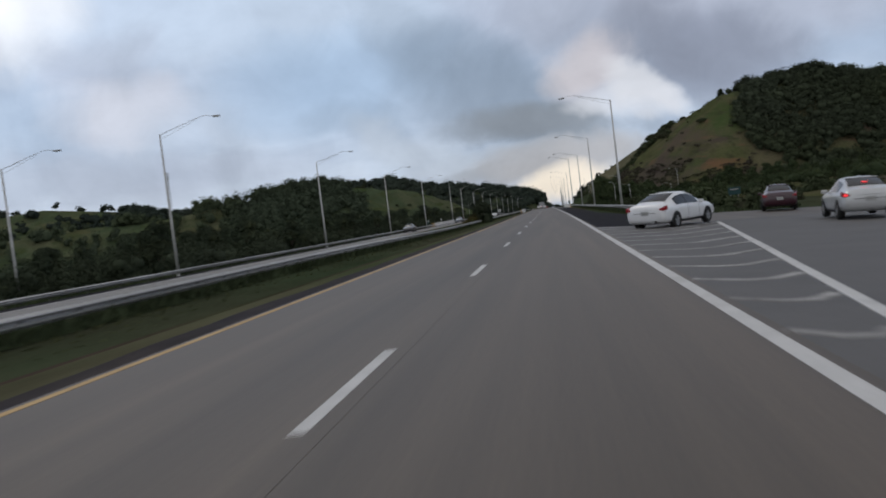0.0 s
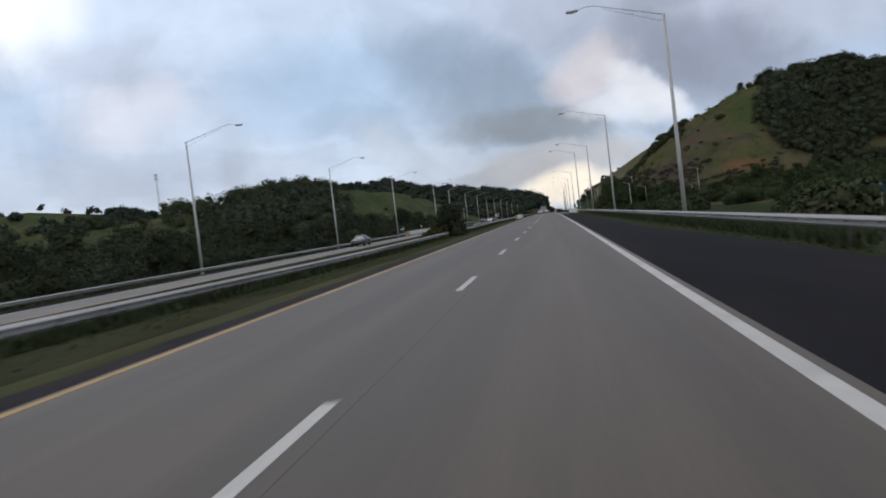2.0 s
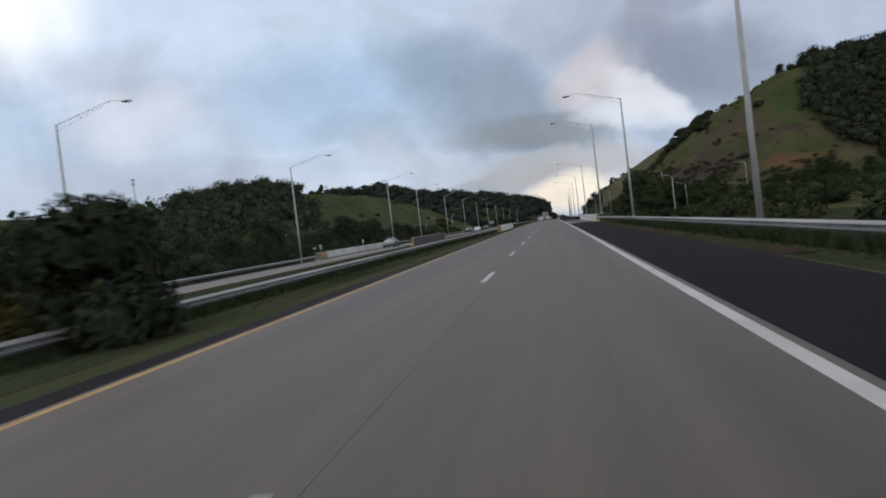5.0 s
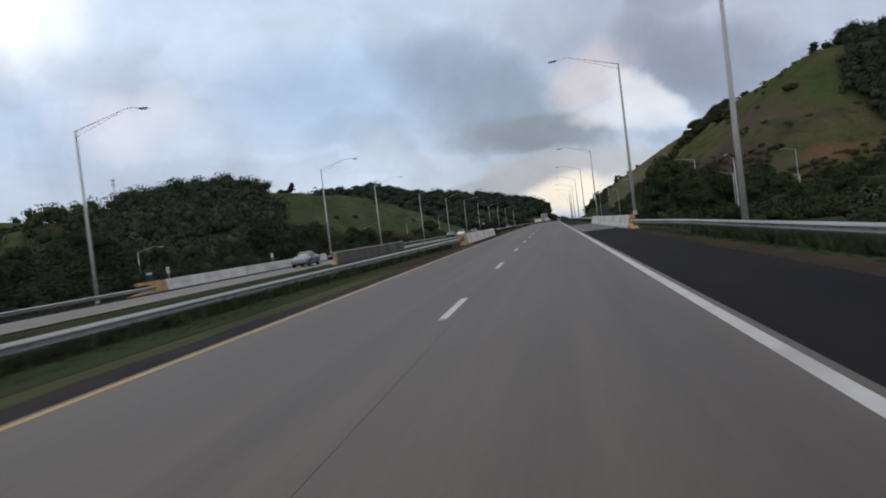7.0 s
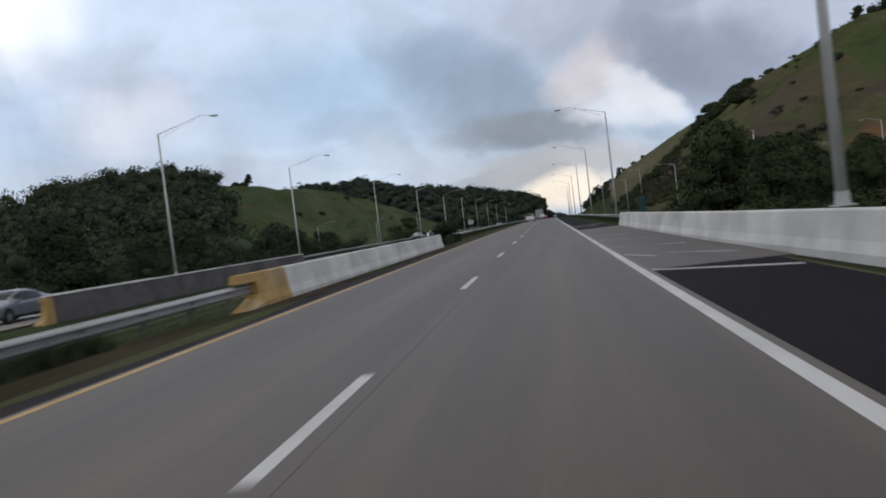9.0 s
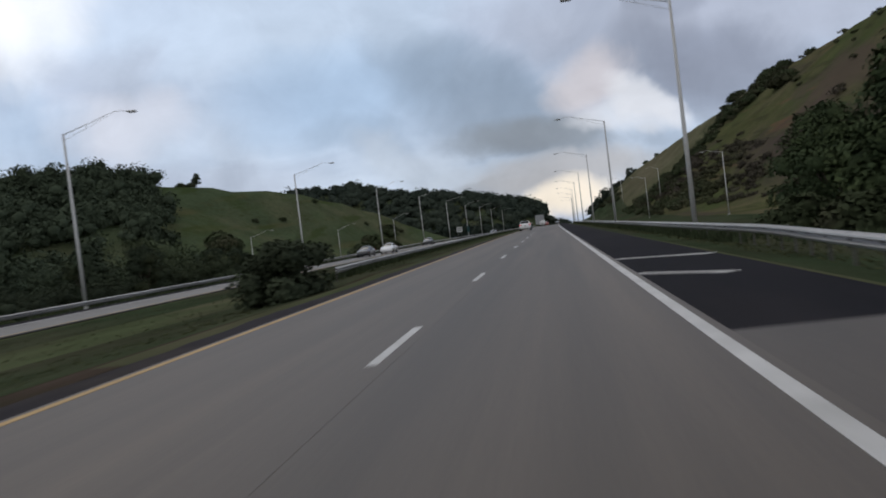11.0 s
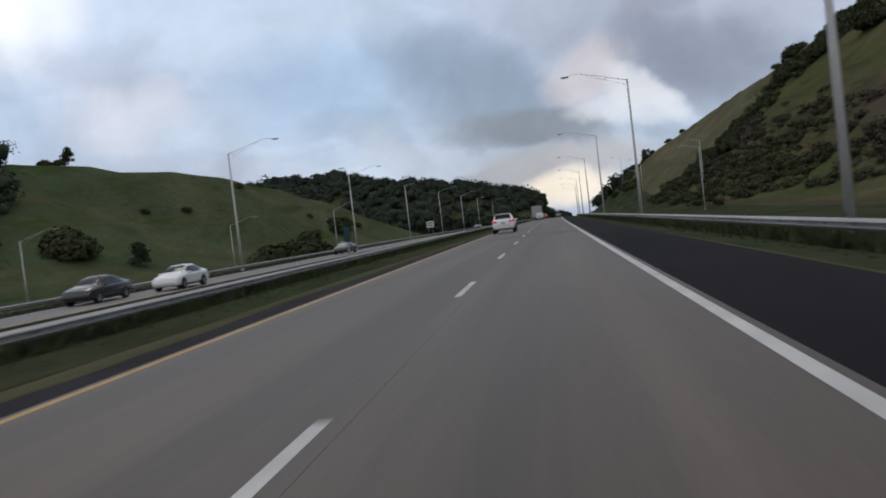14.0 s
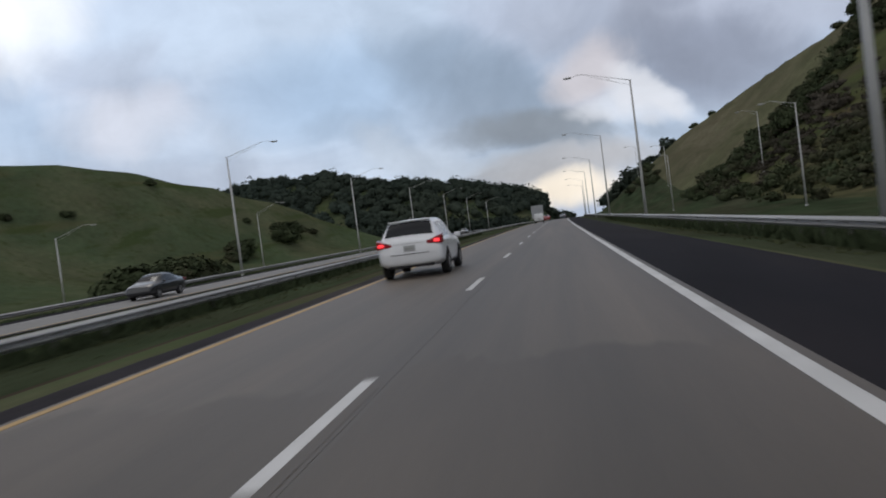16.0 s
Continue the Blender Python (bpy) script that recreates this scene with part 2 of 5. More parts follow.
M_BLADES = shader("grass_blades", (0.064, 0.071, 0.036), 0.95, vary=0.2, per_island=0.2, bump=0, spec=0.0)
M_STEEL = shader("galvanised_steel", (0.36, 0.355, 0.355), 0.55, 0.3, vary=0.14, scale=0.7, fine_scale=12, second=(0.28, 0.275, 0.27), bump=0.05, stretch=(1, 0.2, 1))
M_POST = shader("steel_post", (0.30, 0.30, 0.29), 0.6, 0.4, vary=0.15, scale=2, fine_scale=20, per_object=0.15, bump=0.05)
M_POLE = shader("lamp_pole_aluminium", (0.46, 0.46, 0.455), 0.5, 0.25, vary=0.1, scale=1.0, fine_scale=14, per_object=0.08, bump=0.03)
M_LENS = shader("lamp_lens", (0.42, 0.44, 0.46), 0.25, vary=0.05, bump=0)
M_BARRIER = shader("barrier_concrete", (0.62, 0.61, 0.59), 0.85, vary=0.12, scale=0.7, fine_scale=10, second=(0.47, 0.46, 0.44), patch=(0.46, 0.64), bump=0.15, bump_far=0.01)
M_BARRIER_DARK = shader("dark_concrete", (0.105, 0.095, 0.098), 0.9, vary=0.25, scale=0.6, fine_scale=8, second=(0.16, 0.15, 0.148), patch=(0.48, 0.66), bump=0.15, bump_far=0.01)
M_BARRIER_YELLOW = shader("faded_yellow_paint", (0.42, 0.275, 0.115), 0.85, spec=0.15, vary=0.25, scale=1.5, fine_scale=10, second=(0.36, 0.28, 0.18), patch=(0.5, 0.66), bump=0.1)
M_BARK = shader("bark", (0.09, 0.07, 0.055), 0.9, vary=0.3, scale=3, fine_scale=20, bump=0.4)
M_LEAF = shader("dark_leaves", (0.044, 0.058, 0.037), 0.85, vary=0.25, scale=0.5, fine_scale=3, per_object=0.25, per_island=0.15, bump=0, second=(0.058, 0.068, 0.036), spec=0.05)
M_LEAF_FAR = shader("wood_leaves", (0.055, 0.071, 0.048), 0.9, vary=0.25, scale=0.03, fine_scale=0.25, per_island=0.12, bump=0, second=(0.072, 0.090, 0.050), spec=0.0)
M_LEAF_DISTANT = shader("far_wood_leaves", (0.038, 0.050, 0.041), 0.9, vary=0.2, scale=0.02, fine_scale=0.2, per_island=0.1, bump=0, second=(0.046, 0.057, 0.044), spec=0.0)
M_LEAF_DEEP = shader("deep_green_leaves", (0.044, 0.054, 0.037), 0.9, vary=0.25, scale=0.03, fine_scale=0.25, per_object=0.2, per_island=0.12, bump=0, second=(0.046, 0.057, 0.033), spec=0.0)
M_LEAF_GROVE = shader("grove_leaves", (0.042, 0.059, 0.030), 0.9, vary=0.25, scale=0.3, fine_scale=2, per_object=0.25, per_island=0.12, bump=0, second=(0.052, 0.067, 0.030), spec=0.04)
M_LEAF_LIGHT = shader("yellowish_leaves", (0.078, 0.062, 0.022), 0.85, vary=0.25, scale=0.8, fine_scale=4, per_island=0.35, bump=0, second=(0.05, 0.056, 0.024), patch=(0.42, 0.6), spec=0.05)
M_SHRUB = shader("shrub_leaves", (0.052, 0.066, 0.035), 0.9, vary=0.25, scale=0.3, fine_scale=3, per_object=0.2, per_island=0.15, bump=0, second=(0.056, 0.058, 0.035), spec=0.04)
def hill_material(name, grass, straw, tints, scars=()):
    """Rough pasture: green, straw and bare soil over tens of metres, clumps, and trodden streaks along the contours."""
    m = shader(name, grass, 0.95, vary=0.22, scale=0.09, fine_scale=0.9, second=straw, patch=(0.42, 0.62), bump=0.6, bump_far=0.35, spec=0.0)
    nt = m.node_tree
    b = nt.nodes["Principled BSDF"]
    colour = b.inputs["Base Color"].links[0].from_socket
    tc = nt.nodes.new("ShaderNodeTexCoord")
    for s, along, lo, hi, amount, tint in tints:
        mp = nt.nodes.new("ShaderNodeMapping")
        mp.inputs["Scale"].default_value = (1, 1 if along == 1 else 0.3, along)
        nt.links.new(tc.outputs["Object"], mp.inputs["Vector"])
        n = nt.nodes.new("ShaderNodeTexNoise")
        n.inputs["Scale"].default_value = s
        n.inputs["Detail"].default_value = 8
        n.inputs["Roughness"].default_value = 0.62
        nt.links.new(mp.outputs[0], n.inputs["Vector"])
        r = nt.nodes.new("ShaderNodeMapRange")
        nt.links.new(n.outputs["Fac"], r.inputs["Value"])
        r.inputs["From Min"].default_value, r.inputs["From Max"].default_value = lo, hi
        r.inputs["To Max"].default_value = amount
        x = nt.nodes.new("ShaderNodeMix")
        x.data_type = "RGBA"
        nt.links.new(r.outputs["Result"], x.inputs[0])
        nt.links.new(colour, x.inputs[6])
        x.inputs[7].default_value = (*tint, 1)
        colour = x.outputs[2]
    # slips and lush patches that have a place of their own, with ragged edges
    for centre, reach, amount, tint in scars:
        shift = nt.nodes.new("ShaderNodeVectorMath")
        shift.operation = "SUBTRACT"
        nt.links.new(tc.outputs["Object"], shift.inputs[0])
        shift.inputs[1].default_value = centre
        size = nt.nodes.new("ShaderNodeVectorMath")
        size.operation = "DIVIDE"
        nt.links.new(shift.outputs[0], size.inputs[0])
        size.inputs[1].default_value = reach
        far = nt.nodes.new("ShaderNodeVectorMath")
        far.operation = "LENGTH"
        nt.links.new(size.outputs[0], far.inputs[0])
        n = nt.nodes.new("ShaderNodeTexNoise")
        n.inputs["Scale"].default_value = 0.12
        n.inputs["Detail"].default_value = 8
        n.inputs["Roughness"].default_value = 0.65
        nt.links.new(tc.outputs["Object"], n.inputs["Vector"])
        add = nt.nodes.new("ShaderNodeMath")
        add.operation = "MULTIPLY_ADD"
        nt.links.new(n.outputs["Fac"], add.inputs[0])
        add.inputs[1].default_value = 3.2
        nt.links.new(far.outputs["Value"], add.inputs[2])
        r = nt.nodes.new("ShaderNodeMapRange")
        nt.links.new(add.outputs[0], r.inputs["Value"])
        r.inputs["From Min"].default_value, r.inputs["From Max"].default_value = 1.9, 2.7
        r.inputs["To Min"].default_value, r.inputs["To Max"].default_value = amount, 0.0
        x = nt.nodes.new("ShaderNodeMix")
        x.data_type = "RGBA"
        nt.links.new(r.outputs["Result"], x.inputs[0])
        nt.links.new(colour, x.inputs[6])
        x.inputs[7].default_value = (*tint, 1)
        colour = x.outputs[2]
    nt.links.new(colour, b.inputs["Base Color"])
    return m


# scale, stretch over height, from, to, amount, tint
M_HILL = hill_material("dry_hill_pasture", (0.096, 0.098, 0.058), (0.120, 0.110, 0.074),
                       ((0.05, 1, 0.56, 0.70, 0.7, (0.062, 0.070, 0.034)), (0.04, 4, 0.53, 0.68, 0.6, (0.088, 0.078, 0.050)), (0.22, 2, 0.56, 0.72, 0.7, (0.064, 0.070, 0.036))))
M_HILL_BROWN = hill_material("brown_hill_scrub", (0.072, 0.077, 0.036), (0.092, 0.083, 0.050),
                             ((0.028, 1, 0.50, 0.60, 0.7, (0.054, 0.074, 0.030)), (0.045, 3, 0.54, 0.64, 0.8, (0.066, 0.054, 0.046)), (0.06, 4, 0.58, 0.66, 0.85, (0.125, 0.078, 0.050)), (0.16, 2, 0.52, 0.64, 0.8, (0.044, 0.049, 0.027))),
                             (((54, 412, 10), (20, 38, 13), 0.85, (0.070, 0.056, 0.050)), ((67, 428, 24), (14, 28, 13), 0.8, (0.088, 0.070, 0.056)), ((86, 412, 30), (8, 17, 15), 0.75, (0.050, 0.082, 0.028)), ((78, 388, 9.5), (9, 9, 3.4), 0.85, (0.15, 0.085, 0.050))))
M_HILL_GREEN = hill_material("green_hill_pasture", (0.058, 0.078, 0.043), (0.084, 0.090, 0.053),
                             ((0.05, 1, 0.52, 0.66, 0.6, (0.044, 0.058, 0.022)), (0.05, 5, 0.52, 0.66, 0.6, (0.088, 0.082, 0.042)), (0.14, 2, 0.55, 0.66, 0.75, (0.042, 0.060, 0.022)), (0.35, 1, 0.56, 0.68, 0.7, (0.040, 0.054, 0.022))))


# ---- helpers for building ----
def bend_x(y):
    """How far the road's line has drifted sideways at y."""
    s = np.clip(np.asarray(y, float), -300, 800) / 100
    over = np.asarray(y, float) / 100 - s
    k = 2 * -0.40708 * s + 3 * 0.06534 * s**2
    return -0.40708 * s**2 + 0.06534 * s**3 + over * k


def bend_z(y):
    s = np.clip(np.asarray(y, float), -300, 650) / 100
    over = np.asarray(y, float) / 100 - s
    k = 2 * 0.02131 * s + 3 * -0.01174 * s**2
    return 0.02131 * s**2 - 0.01174 * s**3 + over * k


def bend_turn(y):
    return -math.degrees(math.atan((float(bend_x(y + 1)) - float(bend_x(y - 1))) / 2))


def at_road(n, y, z=0.0):
    return float(bend_x(y)) + n, y, float(bend_z(y)) + z


def mesh_of(name, verts, faces, smooth=False):
    me = bpy.data.meshes.new(name)
    me.from_pydata([tuple(v) for v in verts], [], [tuple(f) for f in faces])
    me.update()
    if smooth:
        me.polygons.foreach_set("use_smooth", [True] * len(me.polygons))
    return me


def piece(name, me, material, parent=None, label="", category="", group="", kind=""):
    """One mesh object, a thing of its own or a part of its parent."""
    ob = new(name, me)
    if material and not me.materials:
        me.materials.append(material)
    if parent:
        ob.parent = parent
    return tagged(ob, label, category, group, kind)


def part(name, bm, material, parent, label=""):
    me = bpy.data.meshes.new(name)
    bm.to_mesh(me)
    bm.free()
    return piece(name, me, material, parent, label)


def thing(name, label, category, group="", at=None):
    ob = new(name)
    ob.empty_display_size = 0.3
    if at is not None:
        ob.matrix_basis = at
    return tagged(ob, label, category, group)


def steps(a, b, d):
    k = max(1, int(round((b - a) / d)))
    return np.linspace(a, b, k + 1)


def sweep(profile, ys, side=None, rise=None, capped=True, closed=True):
    """A profile of (n, z) points carried along the road. side and rise: functions of y added to n and z."""
    verts, faces, k = [], [], len(profile)
    for y in ys:
        bx, bz = float(bend_x(y)), float(bend_z(y))
        dn, dz = (side(y) if side else 0), (rise(y) if rise else 0)
        verts += [(bx + n + dn, y, bz + z + dz) for n, z in profile]
    for i in range(len(ys) - 1):
        for j in range(k if closed else k - 1):
            a, b = i * k + j, i * k + (j + 1) % k
            faces.append((a, a + k, b + k, b))
    if capped and closed:
        faces.append(tuple(range(k)))
        faces.append(tuple(range((len(ys) - 1) * k, len(ys) * k))[::-1])
    return verts, faces


def slab(name, n0, n1, y0, y1, top, material, depth=0.05, step=6.0, **tags):
    v, f = sweep([(n0, top), (n1, top), (n1, top - depth), (n0, top - depth)], steps(y0, y1, step))
    return piece(name, mesh_of(name, v, f), material, **tags)


def ramp_fall(n):
    """How far the exit ramp lies below the road, n metres to the side."""
    return float(np.interp(n, (1.9, 4, 10, 13, 30), (0, 0.17, 0.46, 0.60, 1.5)))


def ribbon(name, line, width, top, material, thick=0.012, falls=False, **tags):
    """A painted line through (n, y) points, lying on the road."""
    pts = [Vector((n, y)) for n, y in line]
    verts, faces = [], []
    for i, p in enumerate(pts):
        d = (pts[min(i + 1, len(pts) - 1)] - pts[max(i - 1, 0)]).normalized()
        side = Vector((d.y, -d.x)) * width / 2
        for q in (p - side, p + side):
            x, y, z = at_road(q.x, q.y, top - (ramp_fall(q.x) if falls else 0))
            verts += [(x, y, z), (x, y, z - thick)]
    for i in range(len(pts) - 1):
        a = i * 4
        faces += [(a, a + 2, a + 6, a + 4), (a + 1, a, a + 4, a + 5), (a + 2, a + 3, a + 7, a + 6)]
    faces += [(0, 1, 3, 2), (len(verts) - 4, len(verts) - 2, len(verts) - 1, len(verts) - 3)]
    return piece(name, mesh_of(name, verts, faces), material, **tags)


def tube(points, radii, sides=8):
    """Vertices and faces of a bent, tapered rod."""
    verts, faces = [], []
    for i, p in enumerate(points):
        p = Vector(p)
        d = (Vector(points[min(i + 1, len(points) - 1)]) - Vector(points[max(i - 1, 0)])).normalized()
        u = d.cross(Vector((0.31, 0.9, 0.2))).normalized()
        w = d.cross(u)
        for k in range(sides):
            a = 2 * math.pi * k / sides
            verts.append(p + (u * math.cos(a) + w * math.sin(a)) * radii[i])
    for i in range(len(points) - 1):
        for k in range(sides):
            a, b = i * sides + k, i * sides + (k + 1) % sides
            faces.append((a, b, b + sides, a + sides))
    faces.append(tuple(range(sides))[::-1])
    faces.append(tuple(range(len(verts) - sides, len(verts))))
    return verts, faces


def joined(*lots):
    verts, faces = [], []
    for v, f in lots:
        k = len(verts)
        verts += list(v)
        faces += [tuple(i + k for i in face) for face in f]
    return verts, faces


def box(cx, cy, cz, sx, sy, sz):
    v = [(cx + sx * a / 2, cy + sy * b / 2, cz + sz * c / 2) for a in (-1, 1) for b in (-1, 1) for c in (-1, 1)]
    return v, [(0, 1, 3, 2), (4, 6, 7, 5), (0, 4, 5, 1), (2, 3, 7, 6), (0, 2, 6, 4), (1, 5, 7, 3)]


def rounded_box(sx, sy, sz, r=0.02, at=(0, 0, 0)):
    bm = bmesh.new()
    bmesh.ops.create_cube(bm, size=1, matrix=Matrix.Translation(at) @ Matrix.Diagonal((sx, sy, sz, 1)))
    bmesh.ops.bevel(bm, geom=bm.edges[:], offset=r, segments=2, affect="EDGES", profile=0.5)
    return bm


def eased(y, a, b):
    t = np.clip((np.asarray(y, float) - a) / (b - a), 0, 1)
    return t * t * (3 - 2 * t)


def median_line(y):
    """Where the median guard rail runs, in metres from the road's line."""
    return np.where(np.asarray(y) < 215, -10.0 + 2.85 * eased(y, 160, 206), -10.0 + 2.85 * (1 - eased(y, 246, 285)))


def median_top(y):
    """The height of the median guard rail's upper edge."""
    y = np.asarray(y, float)
    return np.where(y < 150, 0.48 - 0.23 * eased(y, 30, 85), np.where(y < 215, 0.25 + 0.29 * eased(y, 160, 206), 0.54 - 0.19 * eased(y, 246, 285)))


# ---- the ground: one sheet from the verge to the hills ----
CROSS = ((-900, -6), (-160, -4.0), (-70, -2.2), (-40, -1.4), (-31, -0.95), (-28.6, -0.76), (-21.0, -0.74), (-18, -0.86), (-14, -0.82), (-11.2, -0.58),
         (-10.1, -0.47), (-9.2, -0.385), (-8.4, -0.30), (-7.9, -0.245), (-7.6, -0.21), (-7.3, -0.175), (-7.0, -0.14), (-6.1, -0.05), (-5.7, -0.06), (1.8, -0.06), (4.2, -0.06), (4.5, -0.05), (5.4, -0.12), (6.4, -0.24), (9, -0.42), (14, -0.85), (19, -1.15),
         (26, -1.1), (40, -0.6), (90, 0.5), (700, 4))
RIGHT_CREST = ((330, 430, 40), (191, 450, 44), (140, 452, 52), (116, 446, 51), (92, 432, 45.5), (74, 520, 38.5), (40, 591, 19.6), (31, 660, 9.5), (34, 800, 5), (60, 1000, 4))
WEST_CREST = ((-420, 400, 18), (-300, 405, 17), (-220, 415, 18), (-190, 420, 19.5), (-170, 423, 21.3), (-150, 432, 23.6), (-137, 443, 25.0), (-128, 450, 25.0))
LEFT_CREST = ((-128, 450, 24), (-108, 473, 24.5), (-87, 499, 19.8), (-78, 519, 16.7), (-67, 539, 10.5), (-52, 549, 1.5))
FAR_CREST = ((-800, 1150, 56), (-520, 1120, 50), (-400, 1100, 48), (-330, 1090, 52), (-271, 1080, 58), (-225, 1160, 62), (-190, 1070, 46), (-88, 1000, 31), (-38, 1090, 20), (-14, 1100, 8), (5, 1105, -2.5), (14, 1120, -8))
DISTANT_CREST = ((-900, 900, 60), (-720, 1000, 74), (-640, 1000, 75), (-578, 1000, 63), (-541, 1000, 60), (-500, 1000, 49), (-440, 1000, 40))
def ridge(x, y, line, fall, wobble=0.0):
    best = np.full(x.shape, -50.0)
    for (x0, y0, z0), (x1, y1, z1) in zip(line, line[1:]):
        dx, dy = x1 - x0, y1 - y0
        t = np.clip(((x - x0) * dx + (y - y0) * dy) / (dx * dx + dy * dy), 0, 1)
        d = np.hypot(x - x0 - t * dx, y - y0 - t * dy)
        best = np.maximum(best, z0 + t * (z1 - z0) - fall * (np.sqrt(d * d + 9) - 3) + wobble)
    return best


def ground_height(x, y):
    x, y = np.asarray(x, float), np.asarray(y, float)
    n = x - bend_x(y)
    c = np.array(CROSS)
    base = np.interp(n, c[:, 0], c[:, 1]) + bend_z(y) * np.clip(1.4 - np.abs(n) / 150, 0, 1)
    base = base - 0.95 * np.clip((n - 2.2) / 7, 0, 1) * np.clip((58 - y) / 8, 0, 1) * np.clip((60 - n) / 20, 0, 1)
    # the rail stands on a low bank
    line = median_line(y)
    bank_up = np.clip(median_top(y) - 0.54 - np.interp(line, c[:, 0], c[:, 1]), 0, 1) * np.where((y > 206) & (y < 268), 0, 1)
    base = base + bank_up * np.exp(-((n - line) / np.where(n > line, 1.3, 2.2)) ** 2)
    wob = np.sin(x * 0.11 + 1.3 * np.sin(y * 0.053)) * np.cos(y * 0.083 + 0.7) * 0.9 + np.sin(x * 0.31 + y * 0.23) * 0.3
    out = base
    for line, fall in ((RIGHT_CREST, 0.80), (WEST_CREST, 0.5), (LEFT_CREST, 0.92), (FAR_CREST, 0.38), (DISTANT_CREST, 0.4)):
        h = ridge(x, y, line, fall) + wob * np.clip((np.abs(n) - 30) / 60, 0, 1)
        k = 3.0
        m = np.maximum(out, h)
        out = m + np.log(np.exp((out - m) / k) + np.exp((h - m) / k)) * k
    # the blend must not lift the strip beside the road
    near = np.clip((np.abs(n + 11) - 17) / 14, 0, 1)
    return base + (out - base) * near


def ground_sheet():
    inner = [c for c, _ in CROSS if -29 < c < 27]
    left = [-900, -780, -680, -600] + list(np.arange(-540, -150, 12)) + list(np.arange(-150, -46, 4.0)) + [-44, -42, -40, -38, -36, -34, -32, -30.5]
    right = list(np.arange(29, 160, 3.5)) + list(np.arange(164, 420, 12)) + [450, 520, 620, 700]
    ns = np.array(left + inner + right)
    ys = np.concatenate([np.arange(-120, 0, 20), np.arange(0, 660, 5.0), np.arange(660, 1200, 12), [1260, 1400, 1700, 2200]])
    nn, yy = np.meshgrid(ns, ys)
    xx = nn + bend_x(yy)
    zz = ground_height(xx, yy)
    w = len(ns)
    verts = np.stack([xx, yy, zz], -1).reshape(-1, 3)
    i, j = np.meshgrid(np.arange(len(ys) - 1), np.arange(w - 1), indexing="ij")
    a = (i * w + j).ravel()
    faces = np.stack([a, a + 1, a + w + 1, a + w], 1)
    me = mesh_of("ground", verts.tolist(), faces.tolist(), True)
    me.materials.append(M_HILL)
    me.materials.append(M_GRASS)
    me.materials.append(M_GRASS_DARK)
    me.materials.append(M_HILL_GREEN)
    me.materials.append(M_DIRT)
    me.materials.append(M_HILL_BROWN)
    mid = (ns[:-1] + ns[1:]) / 2
    kind = np.where((mid > -7.9) & (mid < -7.6), 4, np.where(((mid > -15.5) & (mid < -7.9)) | ((mid > -21) & (mid < -18.5)), 2, np.where((mid > 4.4) & (mid < 24), 2, np.where((mid > -29) & (mid < 12), 1, np.where((mid > -36) & (mid < -29), 2, np.where(mid < 0, 3, 0))))))[j.ravel()].astype(int)
    row = ((ys[:-1] + ys[1:]) / 2)[i.ravel()]
    kind = np.where((kind == 0) & (row < 497 + 0.25 * (mid[j.ravel()] - 25)), 5, kind)
    side = mid[j.ravel()]
    kind = np.where((side > -8.4) & (side < -6.05) & (row > 178) & (row < 247), 4, kind)
    me.polygons.foreach_set("material_index", kind.tolist())
    return piece("ground", me, None, label="rolling pasture hills with mown grass verges beside the motorway", category="ground", kind="structure")


ground_sheet()
Y0, Y1 = -40.0, 900.0

# ---- carriageways ----
slab("road_left_lane", -5.445, -1.652, Y0, Y1, 0.0, M_CONCRETE, label="grey concrete motorway lane, worn smooth", category="road", kind="structure")
slab("road_right_lane", -1.648, 1.885, Y0, Y1, 0.0, M_CONCRETE, label="grey concrete motorway lane, worn smooth", category="road", kind="structure")
slab("road_joint", -1.69, -1.61, Y0, Y1, -0.012, M_JOINT, depth=0.03, label="dark sealed joint between two concrete lanes", category="road joint", kind="structure")
slab("shoulder_right", 1.89, 4.28, 75.01, 206, -0.015, M_ASPHALT, label="black asphalt hard shoulder beside a white line", category="shoulder", kind="structure")
slab("shoulder_bridge", 1.89, 4.6, 206.01, 243.5, -0.010, M_PATCH, label="grey concrete bridge shoulder with painted bars", category="shoulder", kind="structure")
slab("shoulder_right_far", 1.89, 4.28, 243.51, Y1, -0.015, M_ASPHALT, label="black asphalt hard shoulder beside a white line", category="shoulder", kind="structure")
slab("opposite_road", -26.4, -21.5, Y0, Y1, -0.65, M_CONCRETE_OLD, label="pale concrete carriageway for oncoming traffic", category="road", kind="structure")
slab("opposite_shoulder", -28.3, -26.41, Y0, Y1, -0.665, M_ASPHALT, label="dark asphalt shoulder of the oncoming carriageway", category="shoulder", kind="structure")


